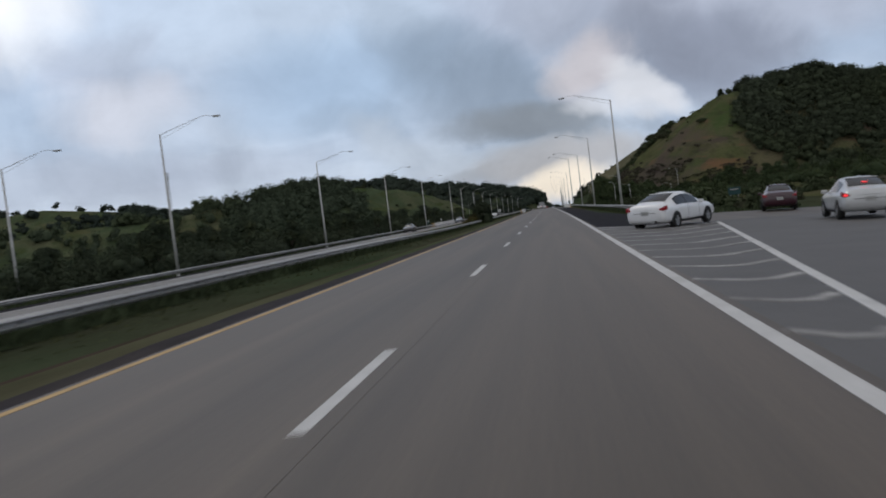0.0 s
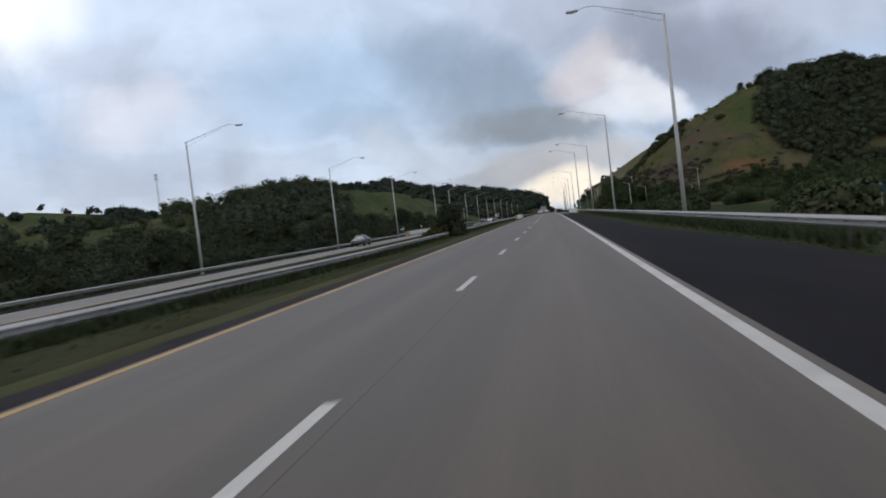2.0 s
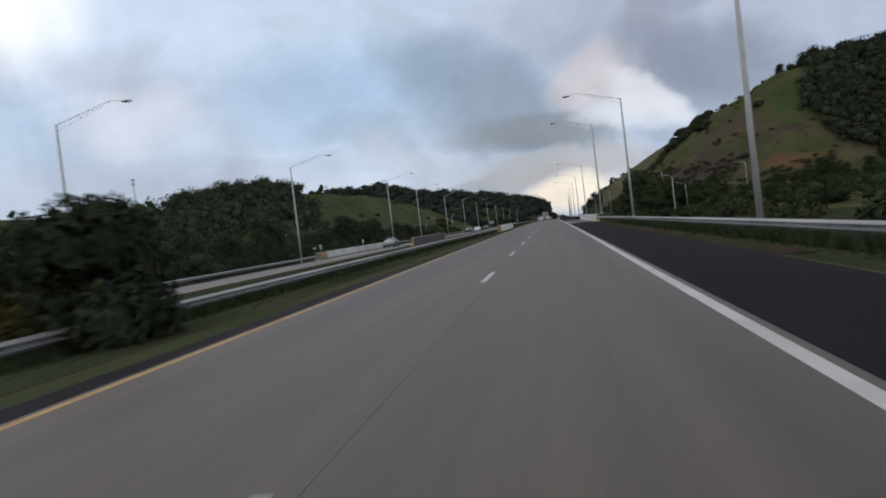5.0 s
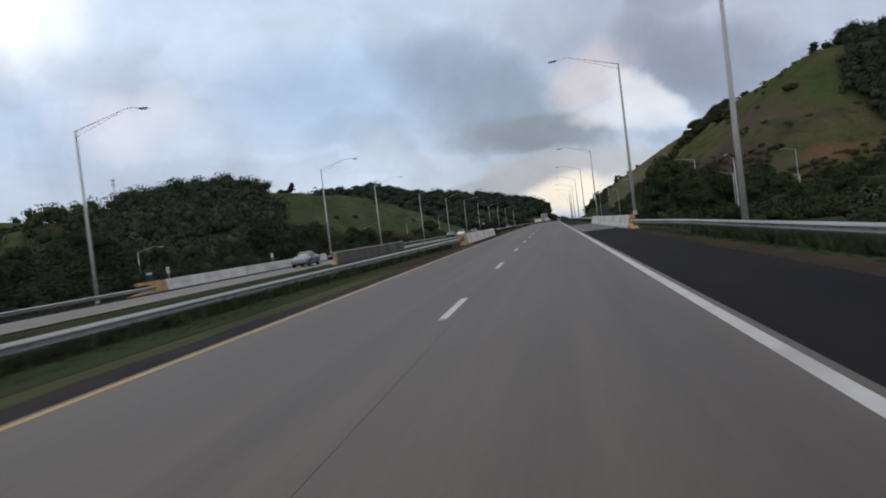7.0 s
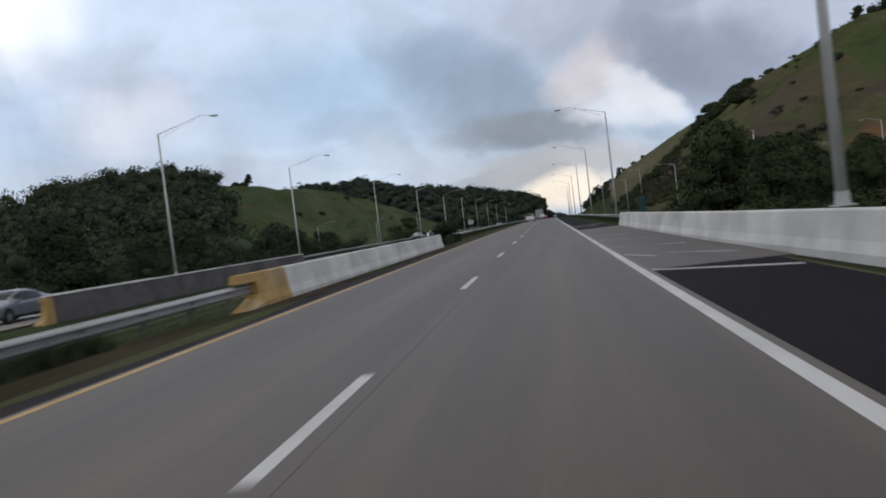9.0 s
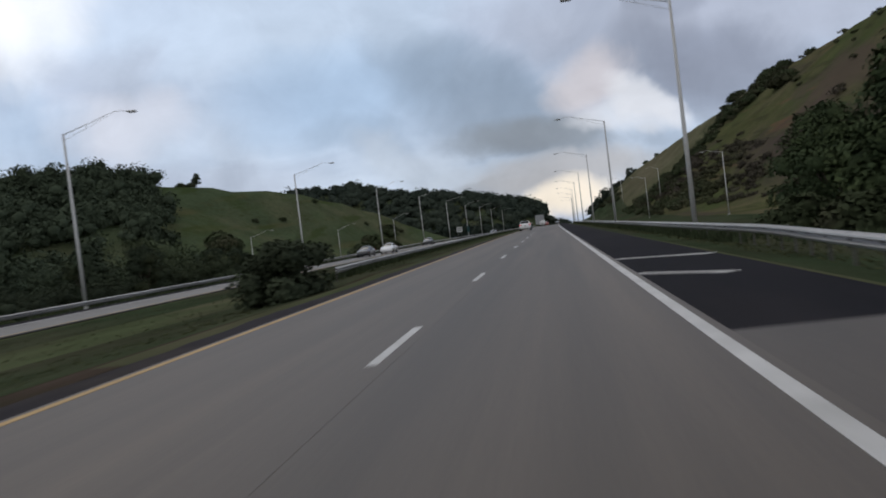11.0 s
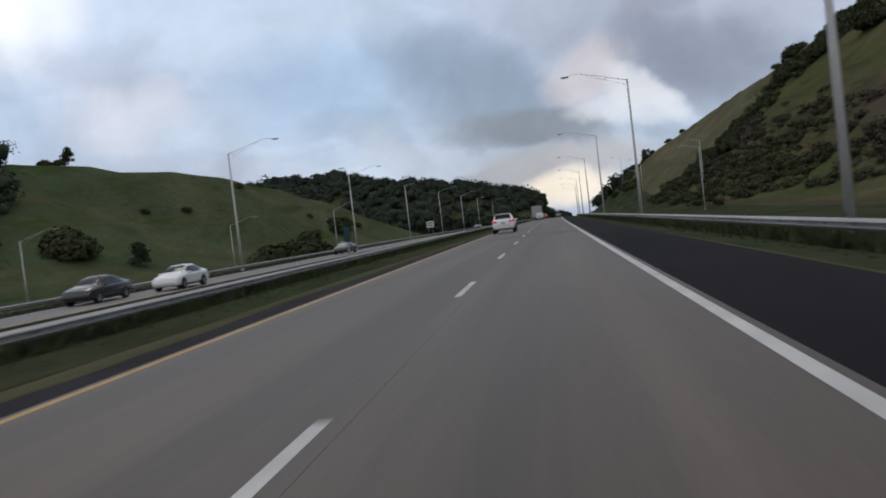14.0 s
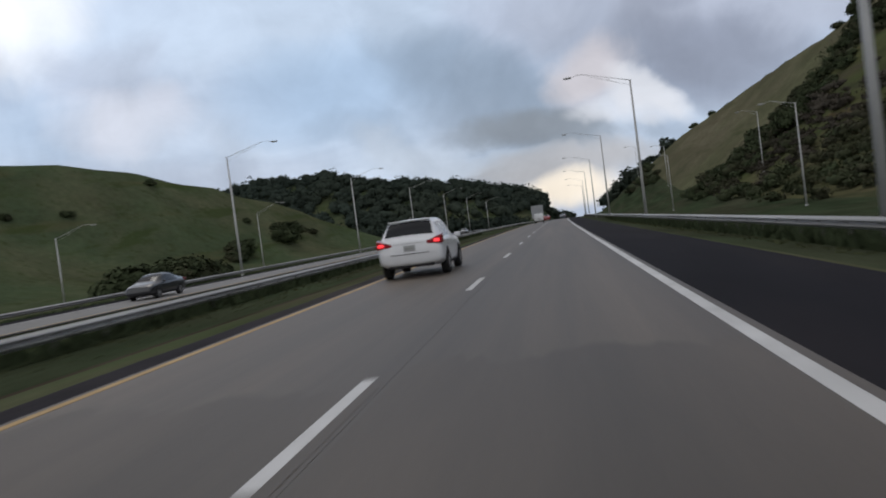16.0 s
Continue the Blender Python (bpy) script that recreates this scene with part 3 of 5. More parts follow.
def gore_area():
    """The paved wedge where the exit ramp leaves, widening to the right."""
    ys = [Y0, -2, 10, 20, 30, 39.0]
    v, f = [], []
    for y in ys:
        for n in (1.89, 4.0, 10.0, 30.0):
            x, yy, z = at_road(n, y, -0.006 - ramp_fall(n))
            v += [(x, yy, z), (x, yy, z - 0.06)]
    for i in range(len(ys) - 1):
        a = i * 8
        f += [(a + j, a + j + 2, a + j + 10, a + j + 8) for j in (0, 2, 4)] + [(a + 1, a, a + 8, a + 9), (a + 6, a + 7, a + 15, a + 14)]
    f += [(j, j + 1, j + 3, j + 2) for j in (0, 2, 4)] + [(40 + j, 42 + j, 43 + j, 41 + j) for j in (0, 2, 4)]
    piece("exit_ramp", mesh_of("exit_ramp", v, f), M_GORE, label="worn grey concrete exit ramp and painted gore", category="road", kind="structure")
    # the ramp turns away past the nose of the island
    v, f = [], []
    rows = ((39.01, 5.21, 30), (45, 5.21, 30), (50, 5.21, 28), (53, 5.5, 24), (55.2, 5.4, 5.5))
    for y, n0, n1 in rows:
        for n in (n0, n1):
            x, yy, z = at_road(n, y - max(0, n - 5) * 0.25, -0.004 - ramp_fall(n))
            v += [(x, yy, z), (x, yy, z - 0.06)]
    for i in range(len(rows) - 1):
        a = i * 4
        f += [(a, a + 2, a + 6, a + 4), (a + 1, a, a + 4, a + 5), (a + 2, a + 3, a + 7, a + 6)]
    piece("exit_ramp_bend", mesh_of("exit_ramp_bend", v, f), M_CONCRETE, label="pale concrete ramp pavement bending away", category="road", kind="structure")


def shoulder_start():
    """The first metres of the asphalt shoulder, level with the ramp's fall and rising to the road."""
    rows = ((39.01, 5.2, 1.0), (43, 5.2, 0.8), (47, 5.2, 0.5), (52, 5.2, 0.25), (58, 5.1, 0.1), (66, 4.7, 0), (75, 4.28, 0))
    v, f = [], []
    for y, edge, low in rows:
        for n in (1.89, 1.89 + (edge - 1.89) * 0.5, edge):
            x, yy, z = at_road(n, y, -0.012 - ramp_fall(n) * low)
            v += [(x, yy, z), (x, yy, z - 0.06)]
    for i in range(len(rows) - 1):
        a = i * 6
        f += [(a, a + 2, a + 8, a + 6), (a + 2, a + 4, a + 10, a + 8), (a + 4, a + 5, a + 11, a + 10)]
    piece("shoulder_start", mesh_of("shoulder_start", v, f), M_ASPHALT, label="black asphalt shoulder rising from the ramp", category="shoulder", kind="structure")


def edge_strip():
    """The narrow asphalt strip beyond the yellow line, its outer edge eaten into by grass."""
    r = np.random.default_rng(12)
    v, f, wear = [], [], 0.0
    ys = np.arange(Y0, 460.0, 0.8)
    for y in ys:
        wear = 0.86 * wear + r.normal() * 0.035
        for n in (-5.452, -6.08 + wear):
            v += [at_road(n, y, -0.012), at_road(n, y, -0.08)]
    for i in range(len(ys) - 1):
        a = i * 4
        f += [(a, a + 4, a + 6, a + 2), (a + 1, a, a + 4, a + 5)[::-1], (a + 2, a + 6, a + 7, a + 3)]
    piece("shoulder_left", mesh_of("shoulder_left", v, f), M_EDGE, label="narrow dark asphalt edge strip with a ragged grassy edge", category="shoulder", kind="structure")
    slab("shoulder_left_far", -6.0, -5.452, float(ys[-1]) + 0.01, Y1, -0.012, M_EDGE, label="narrow dark asphalt edge strip beside grass", category="shoulder", kind="structure")


edge_strip()
gore_area()
shoulder_start()

# ---- painted lines ----
def on_ramp(n, y):
    """Paint on the falling ramp lies a little further out than on level ground."""
    k = 1 + ramp_fall(n * 1.04) / 1.342
    return n * k, 0.48 + (y - 0.48) * k


ribbon("edge_line_white", [(1.695, y) for y in steps(Y0, Y1, 6)], 0.165, 0.004, M_WHITE_LINE, label="solid white edge line", category="road marking", kind="structure")
ribbon("edge_line_yellow", [(-5.285, y) for y in steps(Y0, Y1, 6)], 0.13, 0.004, M_YELLOW_LINE, label="solid yellow edge line, slightly worn", category="road marking", kind="structure")
ribbon("ramp_line_white", [on_ramp(1.77 + 0.130 * y, y) for y in steps(2, 31, 3)], 0.18, 0.003, M_WHITE_LINE, falls=True, label="white line along the exit ramp", category="road marking", kind="structure")
ribbon("opposite_line_white", [(-26.2, y) for y in steps(Y0, Y1, 8)], 0.14, -0.645, M_WHITE_LINE, label="white edge line of the oncoming carriageway", category="road marking", kind="structure")
ribbon("opposite_line_yellow", [(-21.75, y) for y in steps(Y0, Y1, 8)], 0.14, -0.645, M_YELLOW_LINE, label="yellow edge line of the oncoming carriageway", category="road marking", kind="structure")
DASH0, CYCLE, DASH = 5.73, 12.19, 3.2


def dash_start(k):
    y = DASH0 + CYCLE * k
    return y + (5.36 if y > 105 else 0) + (0.77 if y > 215 else 0)


for k in range(-2, 60):
    y = dash_start(k)
    ribbon("lane_dash", [(-1.876, y), (-1.876, y + DASH / 2), (-1.876, y + DASH)], 0.13, 0.004, M_WHITE_LINE,
           label="white lane dash on concrete", category="road marking", group="lane dashes", kind="structure")
for k in range(13):
    y = 3.0 + 2.42 * k
    edge = 1.77 + 0.130 * (y - 0.4)
    if edge < 2.15:
        continue
    mid = (1.85 + edge) / 2
    ribbon("gore_chevron", [on_ramp(*q) for q in ((1.86, y), (1.86 + (mid - 1.86) * 0.75, y - 0.85 * (mid - 1.7)), (mid + 0.15, y - 1.0 * (mid - 1.7)), (edge - 0.12, y - 0.55 * (mid - 1.7)))], 0.19, 0.002, M_FAINT_LINE, falls=True,
           label="worn white chevron stripe in the gore", category="road marking", group="gore chevrons", kind="structure")
for y, n1 in ((35.3, 5.6), (37.8, 5.4)):
    ribbon("gore_bar", [(1.9, y), (2.9, y - 0.5), (4.0, y - 0.95), (n1, y - 1.5)], 0.24, 0.002, M_FAINT_LINE, falls=True,
           label="worn white bar at the end of the gore", category="road marking", group="gore bars", kind="structure")
for y, n0, n1, w in ((204.9, 1.85, 4.15, 0.14), (209.6, 2.9, 4.1, 0.16), (210.8, 1.85, 2.5, 0.12), (215.2, 1.95, 3.9, 0.16), (221.5, 1.95, 3.7, 0.16), (228, 1.95, 3.5, 0.15), (251.3, 1.9, 3.4, 0.42), (257.3, 1.95, 4.2, 0.42)):
    ribbon("shoulder_bar", [(n0, y + 1.0), (n1, y - 1.0)], w, -0.004, M_FAINT_LINE if y > 206 else M_WHITE_LINE,
           label="thin white bar painted across the shoulder", category="road marking", group="shoulder bars", kind="structure")
def darker_stretch(n0, n1, y0, y1, seed):
    """A darker stretch of slab with a ragged far edge."""
    r = np.random.default_rng(seed)
    k = 26
    v, f = [], []
    for i in range(k + 1):
        n = n0 + (n1 - n0) * i / k
        for y in (y0 + r.normal() * 0.1, (y0 + y1) / 2, y1 + r.normal() * 0.16 + 0.25 * math.sin(i * 0.5)):
            v.append(at_road(n, y, 0.0025))
    f = [(i * 3 + j, i * 3 + 3 + j, i * 3 + 4 + j, i * 3 + 1 + j) for i in range(k) for j in (0, 1)]
    piece("pavement_patch", mesh_of("pavement_patch", v, f), M_PATCH, label="darker stretch of the concrete lane", category="road patch", kind="structure")


darker_stretch(-1.6, 1.58, 350.2, 356.9, 5)
darker_stretch(-5.1, -1.7, 351.0, 356.0, 6)
# bare soil along the foot of the rails and in front of the bridge parapets
for n0, n1, a, b, top in ((-6.75, -6.16, 196, 246, -0.03), (4.29, 5.1, 120, 201, -0.035)):
    v, f = sweep([(n0, top), (n1, top), (n1, top - 0.2), (n0, top - 0.2)], steps(a, b, 5))
    piece("bare_soil", mesh_of("bare_soil", v, f), M_DIRT, label="strip of bare brown soil in the verge", category="soil", kind="structure")

# ---- guard rails and parapets ----
def smooth_step(y, a, b):
    t = min(1.0, max(0.0, (y - a) / (b - a)))
    return t * t * (3 - 2 * t)


def guard_rail(y0, y1, line, top, facing, spacing, label, blunt=False, foot=0.75):
    """A W-beam on posts. line, top: functions of y; facing: +1 if the beam looks towards +x."""
    x0, yy, z0 = at_road(line(y0), y0, top(y0) - foot)
    rail = thing("guard_rail", label, "guard rail", "motorway guard rails", Matrix.Translation((x0, yy, z0)))
    inv = Matrix.Translation((-x0, -yy, -z0))
    wave = [(0.0, 0.0), (0.012, -0.02), (0.085, -0.055), (0.10, -0.09), (0.012, -0.13), (0.0, -0.155), (0.012, -0.18), (0.10, -0.22), (0.085, -0.255), (0.012, -0.29), (0.0, -0.31)]
    wave = [(d, z * 0.88) for d, z in wave]
    prof = [(d * facing, z) for d, z in wave] + [((d - 0.012) * facing, z) for d, z in wave[::-1]]
    v, f = sweep(prof, steps(y0, y1, 4), side=line, rise=top)
    me = mesh_of("beam", v, f)
    me.transform(inv)
    piece("beam", me, M_STEEL, rail)
    post = mesh_of("post", *joined(box(0, 0, -0.44, 0.05, 0.10, 0.84), box(0.045, 0, -0.155, 0.06, 0.10, 0.28)))
    post.materials.append(M_RAIL_POST)
    for y in np.arange(y0 + 0.6, y1 - 0.3, spacing):
        x, yy, z = at_road(line(y), y, top(y))
        ob = piece("post", post, None, rail)
        ob.matrix_basis = inv @ Matrix.Translation((x - 0.06 * facing, yy, z)) @ Matrix.Diagonal((facing, 1, 1, 1))
    if blunt:
        end = mesh_of("end_shoe", *joined(tube([(0, -0.5, -0.62), (0, -0.5, 0.04)], [0.19, 0.19], 12), box(0, -0.2, -0.155, 0.1, 0.6, 0.36)), True)
        x, yy, z = at_road(line(y0), y0, top(y0))
        piece("end_shoe", end, M_POST, rail).matrix_basis = inv @ Matrix.Translation((x, yy, z))
    return rail


guard_rail(-30, 208, lambda y: float(median_line(y)), lambda y: float(median_top(y)), 1, 1.905, "long galvanised steel guard rail on posts in the grass median")
guard_rail(268, 620, lambda y: float(median_line(y)), lambda y: float(median_top(y)), 1, 1.905, "long galvanised steel guard rail on posts in the grass median")
guard_rail(55.7, 200.4, lambda y: 6.35 - 1.30 * smooth_step(y, 185, 200), lambda y: 0.44 + 0.10 * smooth_step(y, 185, 200), -1, 1.905,
           "galvanised guard rail with a blunt rounded end above grass", True)
guard_rail(243.6, 640, lambda y: 4.95 + 1.4 * smooth_step(y, 244, 262), lambda y: 0.52 - 0.08 * smooth_step(y, 244, 262), -1, 1.905,
           "galvanised guard rail running beside the black shoulder")
guard_rail(-30, 200, lambda y: -28.45, lambda y: -0.19, 1, 3.81, "weathered guard rail beyond the oncoming carriageway")
guard_rail(245, 640, lambda y: -28.45, lambda y: -0.19, 1, 3.81, "weathered guard rail beyond the oncoming carriageway")


def parapet(y0, y1, line, base, facing, label, height=0.82, material=None, coping=False, painted=2.4, foot=3.0, tongue=1.8):
    """A cast concrete bridge parapet. Its near end is painted yellow: a head over the rail, a slot for it, and a foot that runs down to the ground."""
    x0, yy, z0 = at_road(line(y0), y0, base)
    wall = thing("concrete_barrier", label, "barrier", "bridge barriers", Matrix.Translation((x0, yy, z0)))
    inv = Matrix.Translation((-x0, -yy, -z0))
    h = height
    prof = [(0.0, -0.12), (0.0, 0.10), (-0.07, 0.30), (-0.15, h - 0.03), (-0.17, h), (-0.36, h), (-0.38, h - 0.03), (-0.40, -0.12)]
    prof = [(n * facing, z + base) for n, z in prof]
    cuts = list(np.arange(y0 + painted, y1 - 3, 6.0)) + [y1]
    for a, b in zip(cuts, cuts[1:]):
        v, f = sweep(prof, steps(a, b - 0.02, 3), side=line)
        me = mesh_of("wall_section", v, f)
        me.transform(inv)
        piece("wall_section", me, material or M_BARRIER, wall)
    if coping:
        v, f = sweep([(-0.14 * facing, base + h + 0.003), (-0.14 * facing, base + h + 0.06), (-0.42 * facing, base + h + 0.06), (-0.42 * facing, base + h + 0.003)], steps(y0, y1, 4), side=line)
        me = mesh_of("coping", v, f)
        me.transform(inv)
        piece("coping", me, M_BARRIER, wall, "pale coping along the top")
    v, f = sweep(prof, steps(y0, y0 + painted - 0.01, 1.0), side=line)
    me = mesh_of("painted_end", v, f)
    me.transform(inv)
    piece("painted_end", me, M_BARRIER_YELLOW, wall, "faded yellow end")
    head = [(-0.10, h - 0.20), (-0.15, h - 0.03), (-0.17, h), (-0.36, h), (-0.38, h - 0.03), (-0.40, h - 0.20)]
    v, f = sweep([(n * facing, z + base) for n, z in head], steps(y0 - tongue, y0 - 0.003, 1.0), side=line)
    me = mesh_of("end_head", v, f)
    me.transform(inv)
    piece("end_head", me, M_BARRIER_YELLOW, wall, "yellow head over the end of the rail")
    rows = [(y0 - foot * k / 4, 0.30 * (1 - k / 4) ** 1.2 + 0.01, 0.10 * k / 4) for k in range(4, -1, -1)]
    v, f = [], []
    for y, top, out in rows:
        for n, z in ((0.04 + out, -0.12), (0.04 + out, top * 0.35), (-0.09, top), (-0.34, top), (-0.40, -0.12)):
            v.append(at_road(n * facing + line(y), y - 0.003, z + base))
    for q in range(4):
        f += [(q * 5 + k, q * 5 + (k + 1) % 5, q * 5 + 5 + (k + 1) % 5, q * 5 + 5 + k) for k in range(5)]
    f += [(0, 1, 2, 3, 4), (24, 23, 22, 21, 20)]
    me = mesh_of("sloping_foot", v, f)
    me.transform(inv)
    piece("sloping_foot", me, M_BARRIER_YELLOW, wall, "yellow foot sloping to the ground")
    return wall


parapet(208.0, 242.0, lambda y: -6.82, -0.04, 1, "weathered white concrete barrier with a faded yellow end in the median", 0.82, None, False, 2.2, 1.2, 1.0)
parapet(200.9, 243.4, lambda y: 4.92 - 0.45 * smooth_step(y, 200, 216), -0.02, -1, "white concrete bridge barrier with faded yellow end beside the shoulder", 0.82, None, False, 0.9, 3.4, 0.9)
parapet(199.5, 245, lambda y: -28.4, -0.68, 1, "white concrete barrier along the oncoming carriageway bridge")
parapet(220.3, 256, lambda y: -20.95, -0.68, -1, "dark back of a concrete bridge barrier with pale coping", 1.06, M_BARRIER_DARK, True, 0.5, 0.3, 0.12)


# ---- lamp posts ----
def lamp_post(height, arm, rise, at, label, group, slim=1.0):
    lamp = thing("street_lamp", label, "street lamp", group, at)
    v, f = tube([(0, 0, 0), (0, 0, height * 0.4), (0, 0, height)], [0.125 * slim, 0.105 * slim, 0.065 * slim], 12)
    piece("pole", mesh_of("pole", v, f, True), M_POLE, lamp)
    piece("base_plate", mesh_of("base_plate", *joined(box(0, 0, 0.015, 0.42, 0.42, 0.03), tube([(0, 0, 0.03), (0, 0, 0.3)], [0.16, 0.14], 10))), M_POLE, lamp)
    curve = [(-arm * t, 0, height - 0.05 + rise * min(1, t / 0.82) - (0.14 * max(0, t - 0.88) / 0.12)) for t in (0, 0.2, 0.4, 0.6, 0.8, 0.9, 1.0)]
    v, f = tube(curve, [0.028, 0.025, 0.022, 0.020, 0.018, 0.017, 0.016], 8)
    piece("arm", mesh_of("arm", v, f, True), M_POLE, lamp)
    low = [(-arm * t, 0, height - 0.42 + (rise * 0.82 + 0.34) * (t / 0.72)) for t in (0, 0.18, 0.36, 0.54, 0.7)]
    low[-1] = (-arm * 0.7, 0, curve[3][2] + 0.02)
    v, f = joined(tube(low, [0.011] * 5, 6), tube([(-arm * 0.36, 0, low[2][2]), (-arm * 0.36, 0, height - 0.05 + rise * 0.44)], [0.015, 0.015], 5))
    piece("brace", mesh_of("brace", v, f, True), M_POLE, lamp)
    tip = curve[-1]
    bm = rounded_box(0.62, 0.26, 0.11, 0.04, (tip[0] - 0.26, 0, tip[2] - 0.01))
    for vert in bm.verts:
        if vert.co.x < tip[0] - 0.4:
            vert.co.y *= 0.75
            vert.co.z -= 0.02
    head = part("lamp_head", bm, M_POST, lamp, "grey lamp housing")
    part("lens", rounded_box(0.36, 0.19, 0.05, 0.018, (tip[0] - 0.28, 0, tip[2] - 0.075)), M_LENS, head)
    return lamp


RIGHT_LAMPS = [(7.0, y, 11.5, -0.35) for y in (84.3, 132.2, 177)] + [(6.05, 207.4, 11.1, 0.75)] + [(7.0, y, 11.2, -0.35) for y in (275, 322.5, 367.5, 414.5, 461, 508, 555, 602, 650)]
first = None
for n, y, h, z in RIGHT_LAMPS:
    x, yy, zz = at_road(n, y, z)
    m = Matrix.Translation((x, yy, zz)) @ pose(0, 0, 0, 0, 0, bend_turn(y))
    if first is None:
        first = lamp_post(11.25, 4.5, 1.0, m, "tall aluminium street lamp with a long arm over the carriageway", "motorway lamps")
    else:
        copy_thing(first, m)
for n, y in ((-41, 58), (-29.4, 61), (-29.4, 104.2), (-29.4, 148.8), (-29.4, 194), (-29.4, 250.5), (-29.4, 283), (-29.4, 330), (-29.4, 376), (-29.4, 421.8), (-29.4, 467.5), (-29.4, 514), (-29.4, 560), (-29.4, 606), (-29.4, 660)):
    x, yy, zz = at_road(n, y, (-0.05 if y == 250.5 else -0.85) if n > -35 else -2.2)
    copy_thing(first, Matrix.Translation((x, yy, zz)) @ pose(0, 0, 0, 0, 0, 180 + bend_turn(y)))
# on the side roads below the motorway the ground lies lower
LOW = {232: -6.5, 267.2: -5.0, 229.9: -4.5, 294: -6.0}
small = None
for x, y, turn in ((24, 360.1, 0), (19.8, 425.8, 0), (17, 229.9, 62), (41, 294, 0), (23.4, 291.5, 0), (24.5, 267.2, 0), (46.6, 314.8, 10), (29.6, 479.8, 0), (17, 489.6, 0), (24, 545, 0), (24, 610, 0),
                   (-48, 232, 180)):
    m = Matrix.Translation((x, y, LOW.get(y, float(ground_height(x, y)) - 0.1))) @ pose(0, 0, 0, 0, 0, turn)
    if small is None:
        small = lamp_post(9.4, 2.6, 0.5, m, "slim grey street lamp on the side road", "side road lamps", 0.75)
    else:
        copy_thing(small, m)

# a row with longer arms along the side road at the foot of the green hill
tall = None
for x, y, top in ((-57.5, 380.8, 4.5), (-53.2, 426.7, 6.1), (-48.4, 471.9, 8.3)):
    base = float(ground_height(x, y)) - 0.1
    m = Matrix.Translation((x, y, base)) @ pose(0, 0, 0, 0, 0, 180) @ Matrix.Diagonal((1, 1, (top - base) / 8.0, 1))
    if tall is None:
        tall = lamp_post(8.0, 4.1, 1.2, m, "slim grey street lamp with a long arm below the green hill", "side road lamps", 0.75)
    else:
        copy_thing(tall, m)

# ---- trees and shrubs ----
rng = np.random.default_rng(7)


def leaf_cloud(lobes, count, size, seed, flat=0.75):
    """Leaf clumps as small folded quads, thick towards the outside of some lobes (centre, radius)."""
    r = np.random.default_rng(seed)
    weights = np.array([rad**2 for _, rad in lobes])
    pick = r.choice(len(lobes), count, p=weights / weights.sum())
    centres = np.array([c for c, _ in lobes])[pick]
    radii = np.array([rad for _, rad in lobes])[pick]
    d = r.normal(size=(count, 3))
    d /= np.linalg.norm(d, axis=1)[:, None]
    d[:, 2] = np.where(d[:, 2] < -0.55, -d[:, 2], d[:, 2])
    lump = 1 + 0.22 * np.sin(d[:, 0] * 5 + radii * 9) * np.cos(d[:, 1] * 6 + radii * 5)
    p = centres + d * (radii * lump * r.uniform(0.62, 1.05, count) ** 0.6)[:, None] * np.array([1, 1, flat])
    face = d * 0.8 + np.array([0, 0, 0.3]) + r.normal(size=(count, 3)) * 0.42
    face /= np.linalg.norm(face, axis=1)[:, None]
    u = np.cross(face, r.normal(size=(count, 3)))
    u /= np.linalg.norm(u, axis=1)[:, None]
    w = np.cross(face, u)
    s = size * r.uniform(0.55, 1.25, count)[:, None]
    fold = face * s * 0.3
    quad = np.stack([p - u * s, p + w * s * 0.62 + fold, p + u * s, p - w * s * 0.62 + fold], 1)
    verts = quad.reshape(-1, 3)
    k = np.arange(count) * 4
    faces = np.concatenate([np.stack([k, k + 2, k + 1], 1), np.stack([k, k + 3, k + 2], 1)])
    # leaves shade with the swell of their clump
    lean = d * 0.7 + face * 0.9 + np.array([0, 0, 0.1])
    lean /= np.linalg.norm(lean, axis=1)[:, None]
    return verts, faces, np.repeat(lean, 4, axis=0)


def foliage_mesh(name, verts, faces, lean):
    me = mesh_of(name, verts.tolist(), faces.tolist(), True)
    me.normals_split_custom_set_from_vertices(lean.tolist())
    return me


def core_mesh(lobes, shrink, flat=0.75):
    """The dense inside of a crown: lumpy low spheres that keep the sky from shining through."""
    lots = []
    for c, rad in lobes:
        verts, faces = [], []
        for i in range(5):
            e = math.pi * (0.08 + 0.84 * i / 4)
            for k in range(7):
                a = 2 * math.pi * (k + 0.5 * (i % 2)) / 7
                q = rad * shrink * (1 + 0.14 * math.sin(k * 2.3 + i * 1.7 + rad * 7))
                verts.append((c[0] + q * math.sin(e) * math.cos(a), c[1] + q * math.sin(e) * math.sin(a), c[2] + q * math.cos(e) * flat))
        for i in range(4):
            for k in range(7):
                a, b = i * 7 + k, i * 7 + (k + 1) % 7
                faces += [(a, b + 7, b), (a, a + 7, b + 7)]
        lots.append((verts, faces))
    return joined(*lots)


def core_lean(lobes, verts):
    """Outward directions for the core's corners, 35 to a lobe."""
    out = np.array(verts) - np.repeat(np.array([c for c, _ in lobes]), 35, axis=0)
    return out / np.linalg.norm(out, axis=1)[:, None]


def crown_mesh(name, lobes, leaves, size, seed, shrink=0.54, flat=0.75):
    v, f, lean = leaf_cloud(lobes, leaves, size, seed, flat)
    cv, cf = core_mesh(lobes, shrink, flat)
    return foliage_mesh(name, np.concatenate([v, np.array(cv)]), np.concatenate([f, np.array(cf) + len(v)]), np.concatenate([lean, core_lean(lobes, cv)]))


